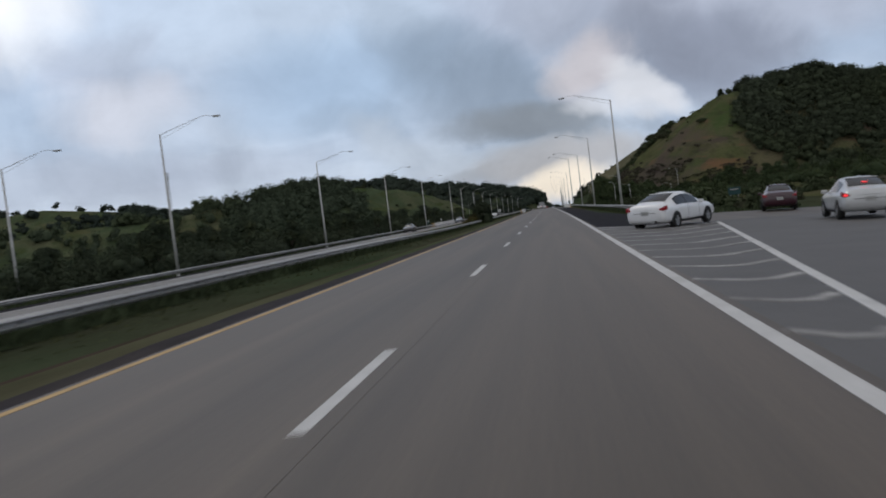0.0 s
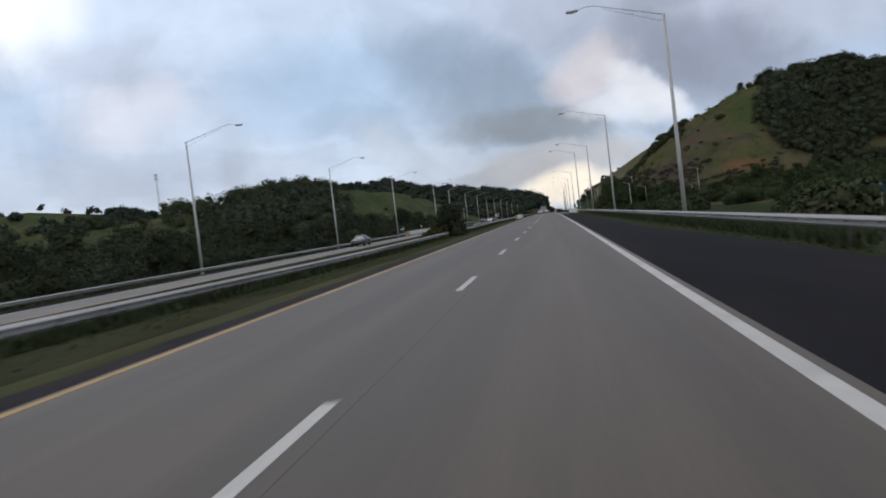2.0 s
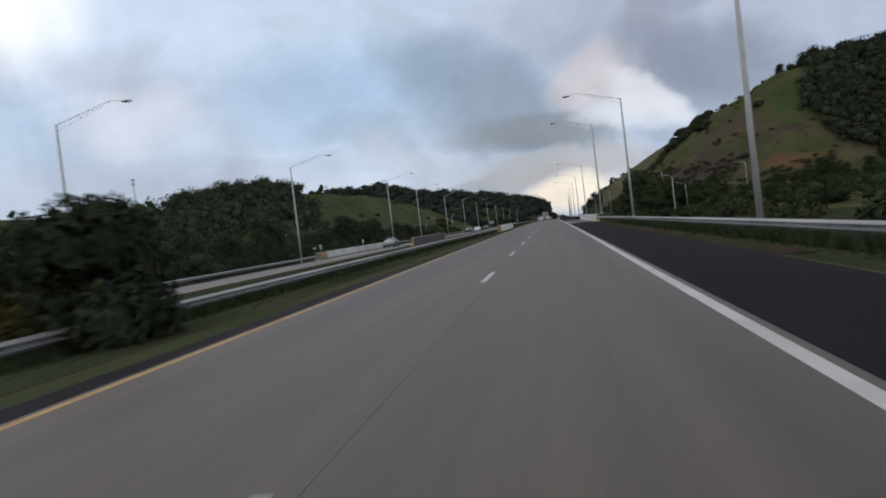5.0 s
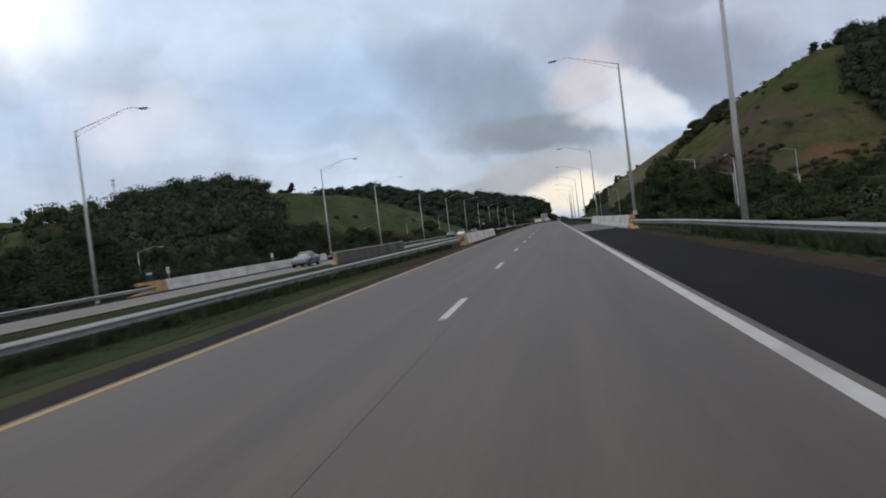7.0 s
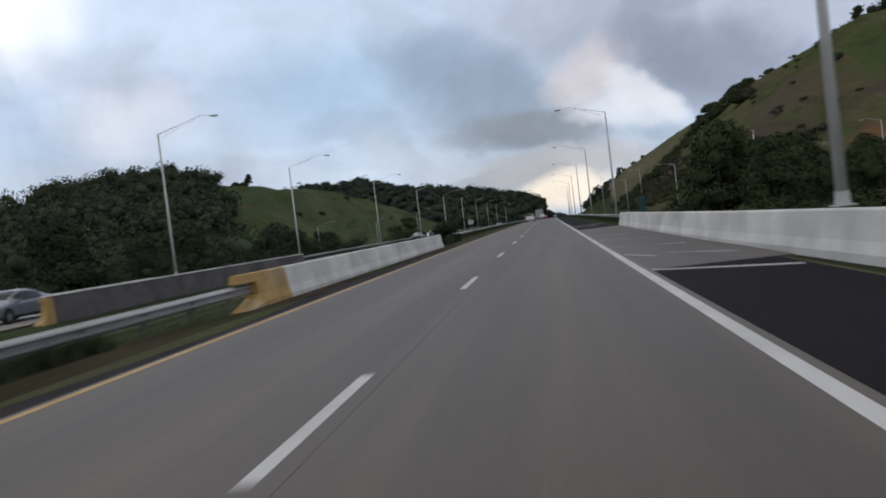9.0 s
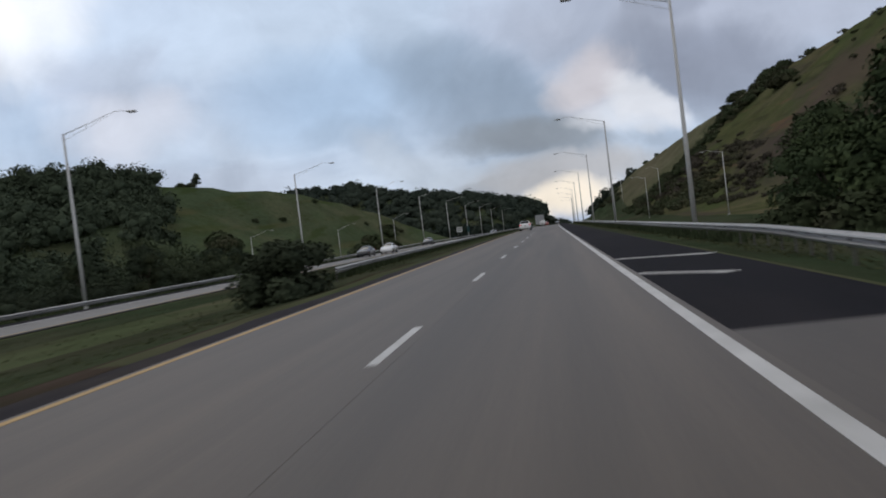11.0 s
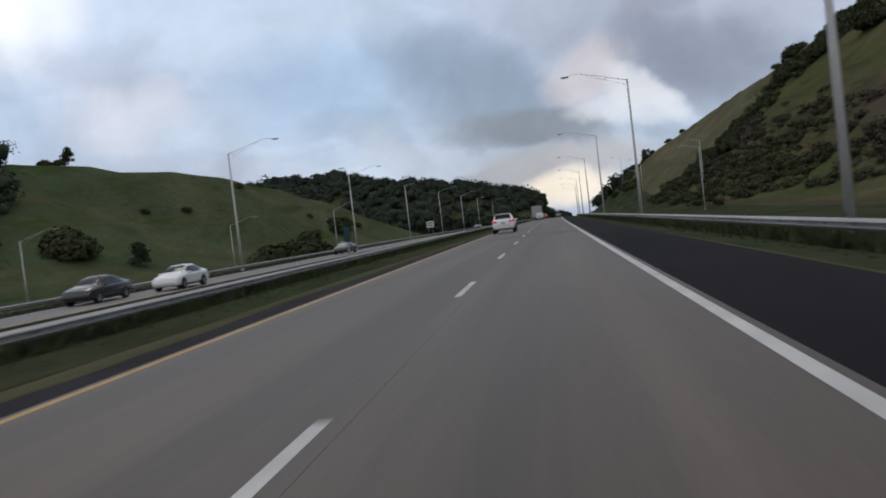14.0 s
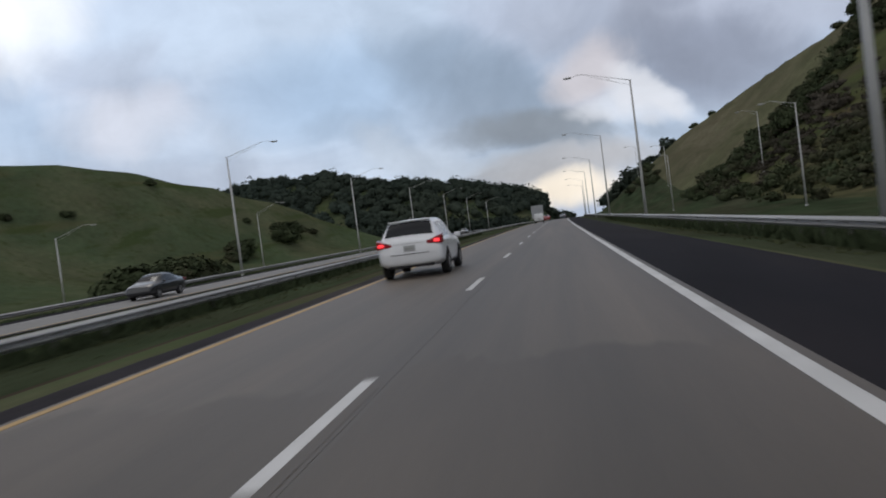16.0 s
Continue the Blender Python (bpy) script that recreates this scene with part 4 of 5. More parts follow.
def tree_kind(height, spread, seed, leaves, size, material, name="tree", label="", category="tree", group=""):
    """A tapered trunk with limbs, and a crown of leaf clumps on uneven lobes, about one metre wide base at the origin."""
    r = np.random.default_rng(seed)
    tree = thing(name, label, category, group)
    lobes, limbs = [], []
    bare = height * r.uniform(0.1, 0.18)
    top = height * 0.8
    trunk = tube([(0, 0, -0.4), (r.normal() * 0.1, r.normal() * 0.1, bare), (r.normal() * 0.3, r.normal() * 0.3, top)], [height * 0.028, height * 0.02, height * 0.006], 7)
    limbs.append(trunk)
    for k in range(9):
        a = k * 2.4 + r.uniform(-0.4, 0.4)
        up = r.uniform(0.38, 0.92)
        reach = spread * r.uniform(0.35, 0.72) * (1.15 - 0.6 * up)
        c = np.array([math.cos(a) * reach, math.sin(a) * reach, height * up - 0.1 * height])
        rad = spread * r.uniform(0.36, 0.52) * (1.12 - 0.45 * up)
        lobes.append((c, rad))
        limbs.append(tube([(0, 0, bare + (c[2] - bare) * 0.35), tuple(c * 0.6 + np.array([0, 0, bare * 0.3])), tuple(c)], [height * 0.011, height * 0.007, 0.02], 5))
    lobes.append((np.array([0, 0, height * 0.8]), spread * 0.32))
    lobes.append((np.array([0, 0, height * 0.52]), spread * 0.56))
    lobes.append((np.array([0, 0, height * 0.66]), spread * 0.5))
    piece("trunk", mesh_of("trunk", *joined(*limbs), True), M_BARK, tree)
    for k in range(4):
        a = k * 1.6 + 0.5
        lobes.append((np.array([math.cos(a) * spread * 0.5, math.sin(a) * spread * 0.5, height * 0.2]), spread * r.uniform(0.3, 0.4)))
    piece("crown", crown_mesh("crown", lobes, leaves, size, seed + 1), material, tree)
    return tree


def shrub_kind(height, spread, seed, leaves, size, material, label, group):
    r = np.random.default_rng(seed)
    bush = thing("shrub", label, "shrub", group)
    lobes = []
    for k in range(8):
        a, reach = k * 2.4, spread * r.uniform(0.1, 0.62)
        lobes.append((np.array([math.cos(a) * reach, math.sin(a) * reach, height * r.uniform(0.2, 0.62)]), spread * r.uniform(0.28, 0.42)))
    for k in range(5):
        a = k * 1.26 + 0.4
        lobes.append((np.array([math.cos(a) * spread * 0.5, math.sin(a) * spread * 0.5, height * 0.14]), spread * r.uniform(0.3, 0.42)))
    stems = [tube([(0, 0, -0.2), tuple(c * 0.5), tuple(c)], [0.05, 0.03, 0.012], 5) for c, _ in lobes]
    piece("stem", mesh_of("stem", *joined(*stems), True), M_BARK, bush)
    piece("foliage", crown_mesh("foliage", lobes, leaves, size, seed + 1, 0.58, 0.8), material, bush)
    return bush


def stand(kinds, spots, scale=(0.85, 1.2), sink=0.1):
    """Copies of some kinds at the (x, y, height factor) spots, on the ground; the first spots take the kinds themselves."""
    for i, (x, y, s) in enumerate(spots):
        kind = kinds[i % len(kinds)]
        s *= rng.uniform(*scale)
        m = Matrix.Translation((x, y, float(ground_height(x, y)) - sink)) @ pose(0, 0, 0, 0, 0, rng.uniform(0, 360))
        grow = Matrix.Diagonal((s * rng.uniform(0.9, 1.15), s * rng.uniform(0.9, 1.15), s, 1))
        if i < len(kinds):
            kind.matrix_basis = m @ grow
        else:
            c = copy_thing(kind, m)
            c.matrix_basis = m @ grow


broad = [tree_kind(10, 4.2, 11 + k, 7000, 0.165, M_LEAF, label="dark green broadleaf tree beside the motorway", group="roadside trees") for k in range(4)]
spots = []
for k in range(62):
    y = rng.uniform(30, 245)
    spots.append((-36 - 26 * rng.uniform(0, 1) ** 1.2, y, 0.58))
for y, x, s in ((248, -39, 0.66), (254, -42, 0.7), (259, -38, 0.6), (265, -41, 0.68), (271, -39, 0.62), (276, -43, 0.66), (298, -40, 0.55), (304, -38, 0.55), (309, -41, 0.6), (316, -37, 0.45), (62, -60, 0.95), (52, -58, 0.95), (330, -40, 0.42), (338, -42, 0.4), (346, -45, 0.36), (322, -47, 0.5), (335, -53, 0.55), (346, -60, 0.55), (356, -66, 0.55), (330, -60, 0.55), (366, -74, 0.5), (372, -84, 0.55), (473, -108, 0.44), (78, -62, 0.9)):
    spots.append((x, y, s))
stand(broad, spots)
grove = [tree_kind(11, 4.6, 31 + k, 7000, 0.18, M_LEAF_GROVE, label="dense dark green tree at the foot of the cutting", group="cutting trees") for k in range(3)]
spots = []
while len(spots) < 34:
    x, y = rng.uniform(14, 34), rng.uniform(232, 330)
    if y < min(312, 262 + x / 0.43):
        spots.append((x, y, rng.uniform(0.85, 1.1) * min(0.86, 0.42 + (y - 232) * 0.009) * (0.7 if x > 22 else 1)))
spots += [(rng.uniform(30, 80), rng.uniform(150, 260), rng.uniform(0.2, 0.36)) for k in range(46)]
spots += [(rng.uniform(60, 120), rng.uniform(300, 350), rng.uniform(0.4, 0.7)) for k in range(26)]
stand(grove, spots)
crest = [tree_kind(5, 2.4, 51 + k, 900, 0.22, M_LEAF, label="small windswept tree on the hill crest", group="crest trees") for k in range(3)]
spots = [(91, 440, 0.8), (31, 640, 0.9), (30, 672, 1.0),
         (-73.6, 435, 1.1)]
stand(crest, spots)
bushes = [shrub_kind(2.2, 2.9, 71 + k, 1500, 0.2, M_SHRUB, "low green shrub on the pasture slope", "slope shrubs") for k in range(3)]
spots = []
while len(spots) < 66:
    x, y = rng.uniform(24, 76), rng.uniform(440, 512)
    if abs(y - 497 - 0.25 * (x - 25)) < 9:
        spots.append((x, y, rng.uniform(0.6, 1.2)))
for x, y, s in ((-112, 470, 0.8), (-109.5, 472, 0.7), (-85, 432, 1.9), (-87, 434, 1.6), (-83, 431, 1.5), (-46.5, 434, 1.5), (-48.5, 431, 1.3), (-44.5, 437, 1.4), (-50, 436, 1.2), (-43, 441, 1.1), (-59, 514, 1.4), (-61, 518, 1.3), (-60, 522, 1.1),
                (-62, 496, 1.3), (-61, 492, 1.0), (-80, 500, 0.5), (-90, 470, 0.6), (-58, 530, 0.6), (-66, 512, 0.5), (-84, 478, 0.5)):
    spots.append((x, y, s))
for x, y, s in ((57, 510, 1.5), (58.5, 507, 1.3), (59.5, 512, 1.2), (66.5, 482, 1.6), (68, 478, 1.4), (68, 484, 1.3), (77, 421, 0.9), (39.2, 591, 0.65), (43, 583, 0.6), (62, 536, 0.7), (64, 528, 1.4), (66, 531, 1.2), (72, 512, 1.5), (75, 507, 1.3), (80, 495, 0.9), (88, 462, 1.0), (33, 615, 0.6)):
    spots.append((x, y, s))
for k in range(9):
    spots.append((rng.uniform(18, 26), rng.uniform(560, 600), rng.uniform(0.45, 0.8)))
for k in range(60):
    spots.append((rng.uniform(12, 40), rng.uniform(60, 330), rng.uniform(0.4, 1.0)))
stand(bushes, spots)
# bushes in the median
for n, y, z, s, mat_, label in ((-9.9, 118.6, -0.45, (1.0, 1.15, 1.5), M_LEAF_DEEP, "dense dark green bush over the median guard rail"), (-11.3, 117.4, -0.6, (0.8, 1.0, 0.8), M_LEAF_LIGHT, "yellowish autumn bush beside the median guard rail"),
                                (-9.3, 262.8, -0.5, (0.9, 2.0, 1.0), M_LEAF_DEEP, "wide dark bush growing in the median")):
    b = shrub_kind(2.9, 2.0, int(90 + y + n * 3), 6000, 0.085, mat_, label, "median bushes")
    x, yy, zz = at_road(n, y, z)
    b.matrix_basis = Matrix.Translation((x, yy, zz)) @ Matrix.Diagonal((*s, 1))


def woodland(name, spots, height, spread, leaves, size, label, material=None, flat=0.75, core=0.75):
    """Woods too thick to count: many uneven crowns as one mesh."""
    allv, allf, alln, k = [], [], [], 0
    for i, (x, y, s) in enumerate(spots):
        r = np.random.default_rng(1000 + i)
        h, w = height * s * r.uniform(0.75, 1.35), spread * s * r.uniform(0.75, 1.25)
        lobes = [(np.array([r.uniform(-1, 1) * w * 0.5, r.uniform(-1, 1) * w * 0.5, h * up]), w * r.uniform(0.42, 0.6) * (1.1 - 0.3 * up)) for up in (0.22, 0.42, 0.55, 0.7, 0.3)]
        # nearer trees carry more and smaller leaves
        near = 1.0 if math.hypot(x, y - 200) > 190 else 3.0
        v, f, lean = leaf_cloud(lobes, int(leaves * near), size * r.uniform(0.8, 1.2) / near ** 0.5, 5000 + i, flat)
        cv, cf = core_mesh(lobes[:3], core, flat)
        f = np.concatenate([f, np.array(cf) + len(v)])
        alln += [lean, core_lean(lobes[:3], cv)]
        v = np.concatenate([v, np.array(cv)])
        v += np.array([x, y, float(ground_height(x, y))])
        allv.append(v)
        allf.append(f + k)
        k += len(v)
    me = foliage_mesh(name, np.concatenate(allv), np.concatenate(allf), np.concatenate(alln))
    piece(name, me, material or M_LEAF_FAR, label=label, category="woodland", kind="stuff")


spots = []
while len(spots) < 1900:
    x, y = rng.uniform(-330, -50), rng.uniform(250, 462)
    z = float(ground_height(x, y))
    clump = noise.noise(Vector((x * 0.035, y * 0.035, 3.0)))
    under_crest = -158 < x < -114 and z > 8
    if x < -0.6 * (y - 266) + 2 and (under_crest or rng.uniform() < (0.95 if clump > (0.2 if x < -150 else 0.08) else 0.08)):
        spots.append((x, y, 1.0 if under_crest else rng.uniform(0.6, 1.1)))
woodland("hillside_wood", spots, 6.8, 5.4, 200, 0.42, "dark mixed woodland covering the hill", None, 0.75, 0.6)
spots = []
while len(spots) < 1200:
    x, y = rng.uniform(84, 200), rng.uniform(350, 460)
    z = float(ground_height(x, y))
    if z > 1 and (x > 95 + 5 * math.sin(y * 0.12) if z > 13 else x > 100 and rng.uniform() < 0.35):
        spots.append((x, y, rng.uniform(0.7, 1.1)))
woodland("cutting_wood", spots, 5.6, 5.2, 230, 0.36, "dark woodland on the upper hill above the pasture", M_LEAF_DEEP, 0.7, 0.62)
spots = []
while len(spots) < 1500:
    x, y = rng.uniform(-560, 20), rng.uniform(720, 1180)
    if float(ground_height(x, y)) > 1.0 and x < float(bend_x(y)) - 20:
        spots.append((x, y, 1.0))
spots += [(rng.uniform(-50, 8), rng.uniform(1070, 1120), rng.uniform(0.6, 0.9)) for k in range(110)]
woodland("distant_wood", spots, 8.5, 9.5, 75, 1.1, "far dark forested ridge", M_LEAF_DISTANT, 0.6, 0.85)
spots = [(float(bend_x(y)) + rng.uniform(-46, -32.5), y, rng.uniform(0.6, 1.3)) for y in rng.uniform(-20, 335, 300)]
woodland("undergrowth", spots, 2.6, 2.6, 360, 0.15, "dark undergrowth below the roadside trees", M_LEAF_DEEP, 0.75, 0.38)
spots = [(rng.uniform(24, 78), rng.uniform(120, 335), rng.uniform(0.5, 1.2)) for k in range(230)]
spots += [(rng.uniform(12, 26), rng.uniform(206, 250), rng.uniform(0.3, 0.6)) for k in range(60)]
woodland("cutting_undergrowth", spots, 2.4, 3.2, 200, 0.17, "dark rough undergrowth at the foot of the hill", M_LEAF_GROVE, 0.7, 0.6)
spots = [(rng.uniform(-900, -420), rng.uniform(820, 1060), 1.0) for k in range(260)]
woodland("far_wood", spots, 8.0, 9.0, 60, 1.6, "very distant wooded hills", M_LEAF_DISTANT, 0.6, 0.85)
spots = [(float(bend_x(y)) + rng.uniform(-75, -34), y, rng.uniform(0.6, 1.0)) for y in rng.uniform(560, 900, 160)]
spots += [(float(bend_x(y)) + rng.uniform(16, 60), y, rng.uniform(0.4, 0.8)) for y in rng.uniform(610, 900, 110)]
woodland("roadside_wood", spots, 7.5, 6.0, 130, 0.7, "dark trees lining the distant motorway", M_LEAF_DISTANT, 0.7, 0.7)
spots = []
while len(spots) < 750:
    x, y = rng.uniform(22, 92), rng.uniform(330, 500)
    h = float(ground_height(x, y))
    lump = noise.noise(Vector((x * 0.06, y * 0.06, 0)))
    if 0.0 < h and rng.uniform() < (0.9 if y < 395 else 0.6 if h < 14 else 0.05) and lump > (-0.25 if h < 14 else 0.0):
        spots.append((x, y, rng.uniform(0.5, 1.1)))
woodland("slope_brush", spots, 1.1, 2.3, 90, 0.2, "brown and green brushwood on the cutting slope", M_BRUSH, 0.5, 0.6)
spots = []
while len(spots) < 170:
    x, y = rng.uniform(22, 74), rng.uniform(430, 520)
    mid = 497 + 0.25 * (x - 25)
    if abs(y - mid) < 8 or (y < mid and x < 36 and rng.uniform() < 0.35):
        spots.append((x, y, rng.uniform(0.5, 1.1)))
woodland("green_brush", spots, 1.9, 2.8, 170, 0.22, "band of dark green brush running up the slope", M_SHRUB, 0.55, 0.6)


# ---- vehicles ----
def paint(name, colour, rough=0.3, metal=0.0, coat=0.6):
    m = shader(name, colour, rough, metal, vary=0.05, scale=0.8, fine_scale=6, bump=0, spec=0.5)
    m.node_tree.nodes["Principled BSDF"].inputs["Coat Weight"].default_value = coat
    return m


def lit(name, colour, strength):
    m = bpy.data.materials.new(name)
    m.use_nodes = True
    b = m.node_tree.nodes["Principled BSDF"]
    b.inputs["Base Color"].default_value = (*colour, 1)
    b.inputs["Emission Color"].default_value = (*colour, 1)
    b.inputs["Emission Strength"].default_value = strength
    b.inputs["Roughness"].default_value = 0.2
    return m


M_WHITE_PAINT = paint("white_car_paint", (0.72, 0.73, 0.75))
M_SILVER_PAINT = paint("silver_car_paint", (0.50, 0.51, 0.52), 0.35, 0.3)
M_MAROON_PAINT = paint("maroon_car_paint", (0.035, 0.007, 0.016))
M_BLACK_PAINT = paint("black_car_paint", (0.015, 0.016, 0.02))
M_GREY_PAINT = paint("grey_blue_car_paint", (0.16, 0.18, 0.21), 0.35, 0.3)
M_RED_PAINT = paint("red_car_paint", (0.32, 0.03, 0.03))
M_GLASS = shader("tinted_glass", (0.008, 0.009, 0.012), 0.1, vary=0.05, bump=0, spec=0.3)
M_TYRE = shader("tyre_rubber", (0.018, 0.018, 0.018), 0.85, vary=0.1, bump=0)
M_RIM = shader("alloy_rim", (0.42, 0.42, 0.43), 0.35, 0.7, vary=0.05, bump=0)
M_TRIM = shader("black_plastic", (0.02, 0.02, 0.022), 0.6, vary=0.05, bump=0)
M_PLATE = shader("number_plate", (0.36, 0.37, 0.37), 0.5, vary=0.05, bump=0)
M_RED_LENS = shader("red_lens", (0.26, 0.012, 0.02), 0.15, vary=0.05, bump=0, spec=0.6)
M_RED_LIT = lit("lit_tail_lamp", (1.0, 0.05, 0.06), 1.1)
M_HEAD_LIT = lit("lit_headlamp", (1.0, 0.96, 0.85), 6.0)
M_CLEAR_LENS = shader("clear_lens", (0.45, 0.46, 0.47), 0.12, vary=0.05, bump=0, spec=0.6)

CROSSOVER = ((0.00, 0.46, 0.80, 1.02, 0.80, 0.72), (0.04, 0.40, 0.88, 1.10, 0.88, 0.80), (0.12, 0.36, 0.96, 1.17, 0.925, 0.82), (0.30, 0.34, 1.02, 1.42, 0.945, 0.76),
             (0.55, 0.30, 1.05, 1.63, 0.95, 0.69), (1.2, 0.26, 1.05, 1.675, 0.95, 0.67), (2.2, 0.24, 1.03, 1.68, 0.95, 0.67), (2.75, 0.24, 1.01, 1.63, 0.95, 0.66),
             (3.3, 0.24, 0.98, 1.36, 0.95, 0.69), (3.75, 0.24, 0.97, 1.08, 0.945, 0.76), (4.3, 0.25, 0.89, 0.97, 0.93, 0.75), (4.65, 0.28, 0.74, 0.84, 0.87, 0.70), (4.8, 0.36, 0.6, 0.68, 0.72, 0.55))
SEDAN = ((0.0, 0.45, 0.70, 0.88, 0.72, 0.60), (0.05, 0.34, 0.79, 0.97, 0.83, 0.73), (0.15, 0.27, 0.85, 1.03, 0.88, 0.75), (0.45, 0.25, 0.88, 1.08, 0.895, 0.70), (0.9, 0.25, 0.90, 1.24, 0.895, 0.64),
         (1.4, 0.24, 0.91, 1.40, 0.895, 0.59), (1.95, 0.22, 0.90, 1.46, 0.895, 0.575), (2.45, 0.22, 0.89, 1.445, 0.895, 0.58), (2.95, 0.22, 0.885, 1.29, 0.895, 0.62), (3.5, 0.22, 0.87, 1.02, 0.89, 0.70),
         (4.1, 0.23, 0.80, 0.91, 0.875, 0.72), (4.5, 0.27, 0.68, 0.79, 0.81, 0.66), (4.68, 0.36, 0.55, 0.62, 0.67, 0.5))
JEEP = ((0.0, 0.50, 1.05, 1.70, 0.80, 0.70), (0.05, 0.45, 1.08, 1.78, 0.84, 0.74), (0.2, 0.42, 1.10, 1.82, 0.86, 0.75), (1.2, 0.42, 1.10, 1.83, 0.86, 0.75), (2.2, 0.42, 1.10, 1.82, 0.86, 0.74),
        (2.35, 0.42, 1.10, 1.72, 0.86, 0.74), (2.62, 0.42, 1.08, 1.20, 0.86, 0.76), (3.4, 0.45, 1.02, 1.12, 0.78, 0.68), (3.75, 0.5, 0.98, 1.08, 0.74, 0.64), (3.85, 0.6, 0.9, 1.0, 0.66, 0.56))


def section(spec, y):
    """The right half of the body's cross-section at y: its key points from floor to roof."""
    ys = [s[0] for s in spec]
    zb, zl, zt, w, wt = (float(np.interp(y, ys, [s[i] for s in spec])) for i in range(1, 6))
    tall = zt - zl
    return [(0, zb), (0.80 * w, zb), (0.965 * w, zb + 0.09), (1.0 * w, zb + 0.45 * (zl - zb)), (0.992 * w, zl - 0.08), (0.955 * w, zl + 0.01), (wt, zt - min(0.09, tall * 0.35)), (0.80 * wt, zt), (0, zt + 0.012)]


def rounded(points, rounds=2):
    for _ in range(rounds):
        out = [points[0]]
        for a, b in zip(points, points[1:]):
            out += [(0.78 * a[0] + 0.22 * b[0], 0.78 * a[1] + 0.22 * b[1]), (0.22 * a[0] + 0.78 * b[0], 0.22 * a[1] + 0.78 * b[1])]
        points = out + [points[-1]]
    return points


def body_mesh(spec):
    ys = sorted({*[s[0] for s in spec], *np.linspace(0.2, spec[-1][0] - 0.15, 34)})
    rings = []
    for y in ys:
        half = rounded(section(spec, y))
        ring = [(x, y, z) for x, z in half] + [(-x, y, z) for x, z in half[-2:0:-1]]
        rings.append(ring)
    k = len(rings[0])
    verts = [p for ring in rings for p in ring]
    faces = [(i * k + j, i * k + (j + 1) % k, (i + 1) * k + (j + 1) % k, (i + 1) * k + j) for i in range(len(rings) - 1) for j in range(k)]
    faces += [tuple(range(k))[::-1], tuple(range(len(verts) - k, len(verts)))]
    return mesh_of("body", verts, faces, True)


def patch_mesh(name, grid, off=0.008):
    """A skin through a grid of points, lifted outwards from the car's middle."""
    g = np.array(grid, float)
    du, dv = np.gradient(g, axis=0), np.gradient(g, axis=1)
    nrm = np.cross(du, dv)
    nrm /= np.linalg.norm(nrm, axis=2)[..., None] + 1e-9
    mid = np.array([0, g[..., 1].mean(), 0.8])
    flip = 1.0 if ((g - mid) * nrm).sum() > 0 else -1.0
    top = g + nrm * flip * off
    r, c = g.shape[:2]
    faces = [(i * c + j, i * c + j + 1, (i + 1) * c + j + 1, (i + 1) * c + j) for i in range(r - 1) for j in range(c - 1)]
    return mesh_of(name, top.reshape(-1, 3).tolist(), faces, True)


def side_patch(spec, y0, y1, a, b, sign, slant=0.0, rows=8):
    """Between shoulder and roof edge (a, b: 0 to 1 of the way up), from y0 to y1."""
    grid = []
    for i in range(rows):
        row = []
        for j in range(5):
            t = a + (b - a) * j / 4
            y = y0 + (y1 - y0) * i / (rows - 1) + slant * t
            s = section(spec, y)
            row.append((sign * (s[5][0] + (s[6][0] - s[5][0]) * t), y, s[5][1] + (s[6][1] - s[5][1]) * t))
        grid.append(row)
    return grid


def top_patch(spec, y0, y1, frac, rows=8):
    grid = []
    for i in range(rows):
        y = y0 + (y1 - y0) * i / (rows - 1)
        s = section(spec, y)
        grid.append([(s[7][0] * frac * 1.14 * u, y, s[7][1] + 0.012 * (1 - abs(u)) - 0.02 * abs(u) ** 3) for u in (-1, -0.8, -0.4, 0, 0.4, 0.8, 1)])
    return grid


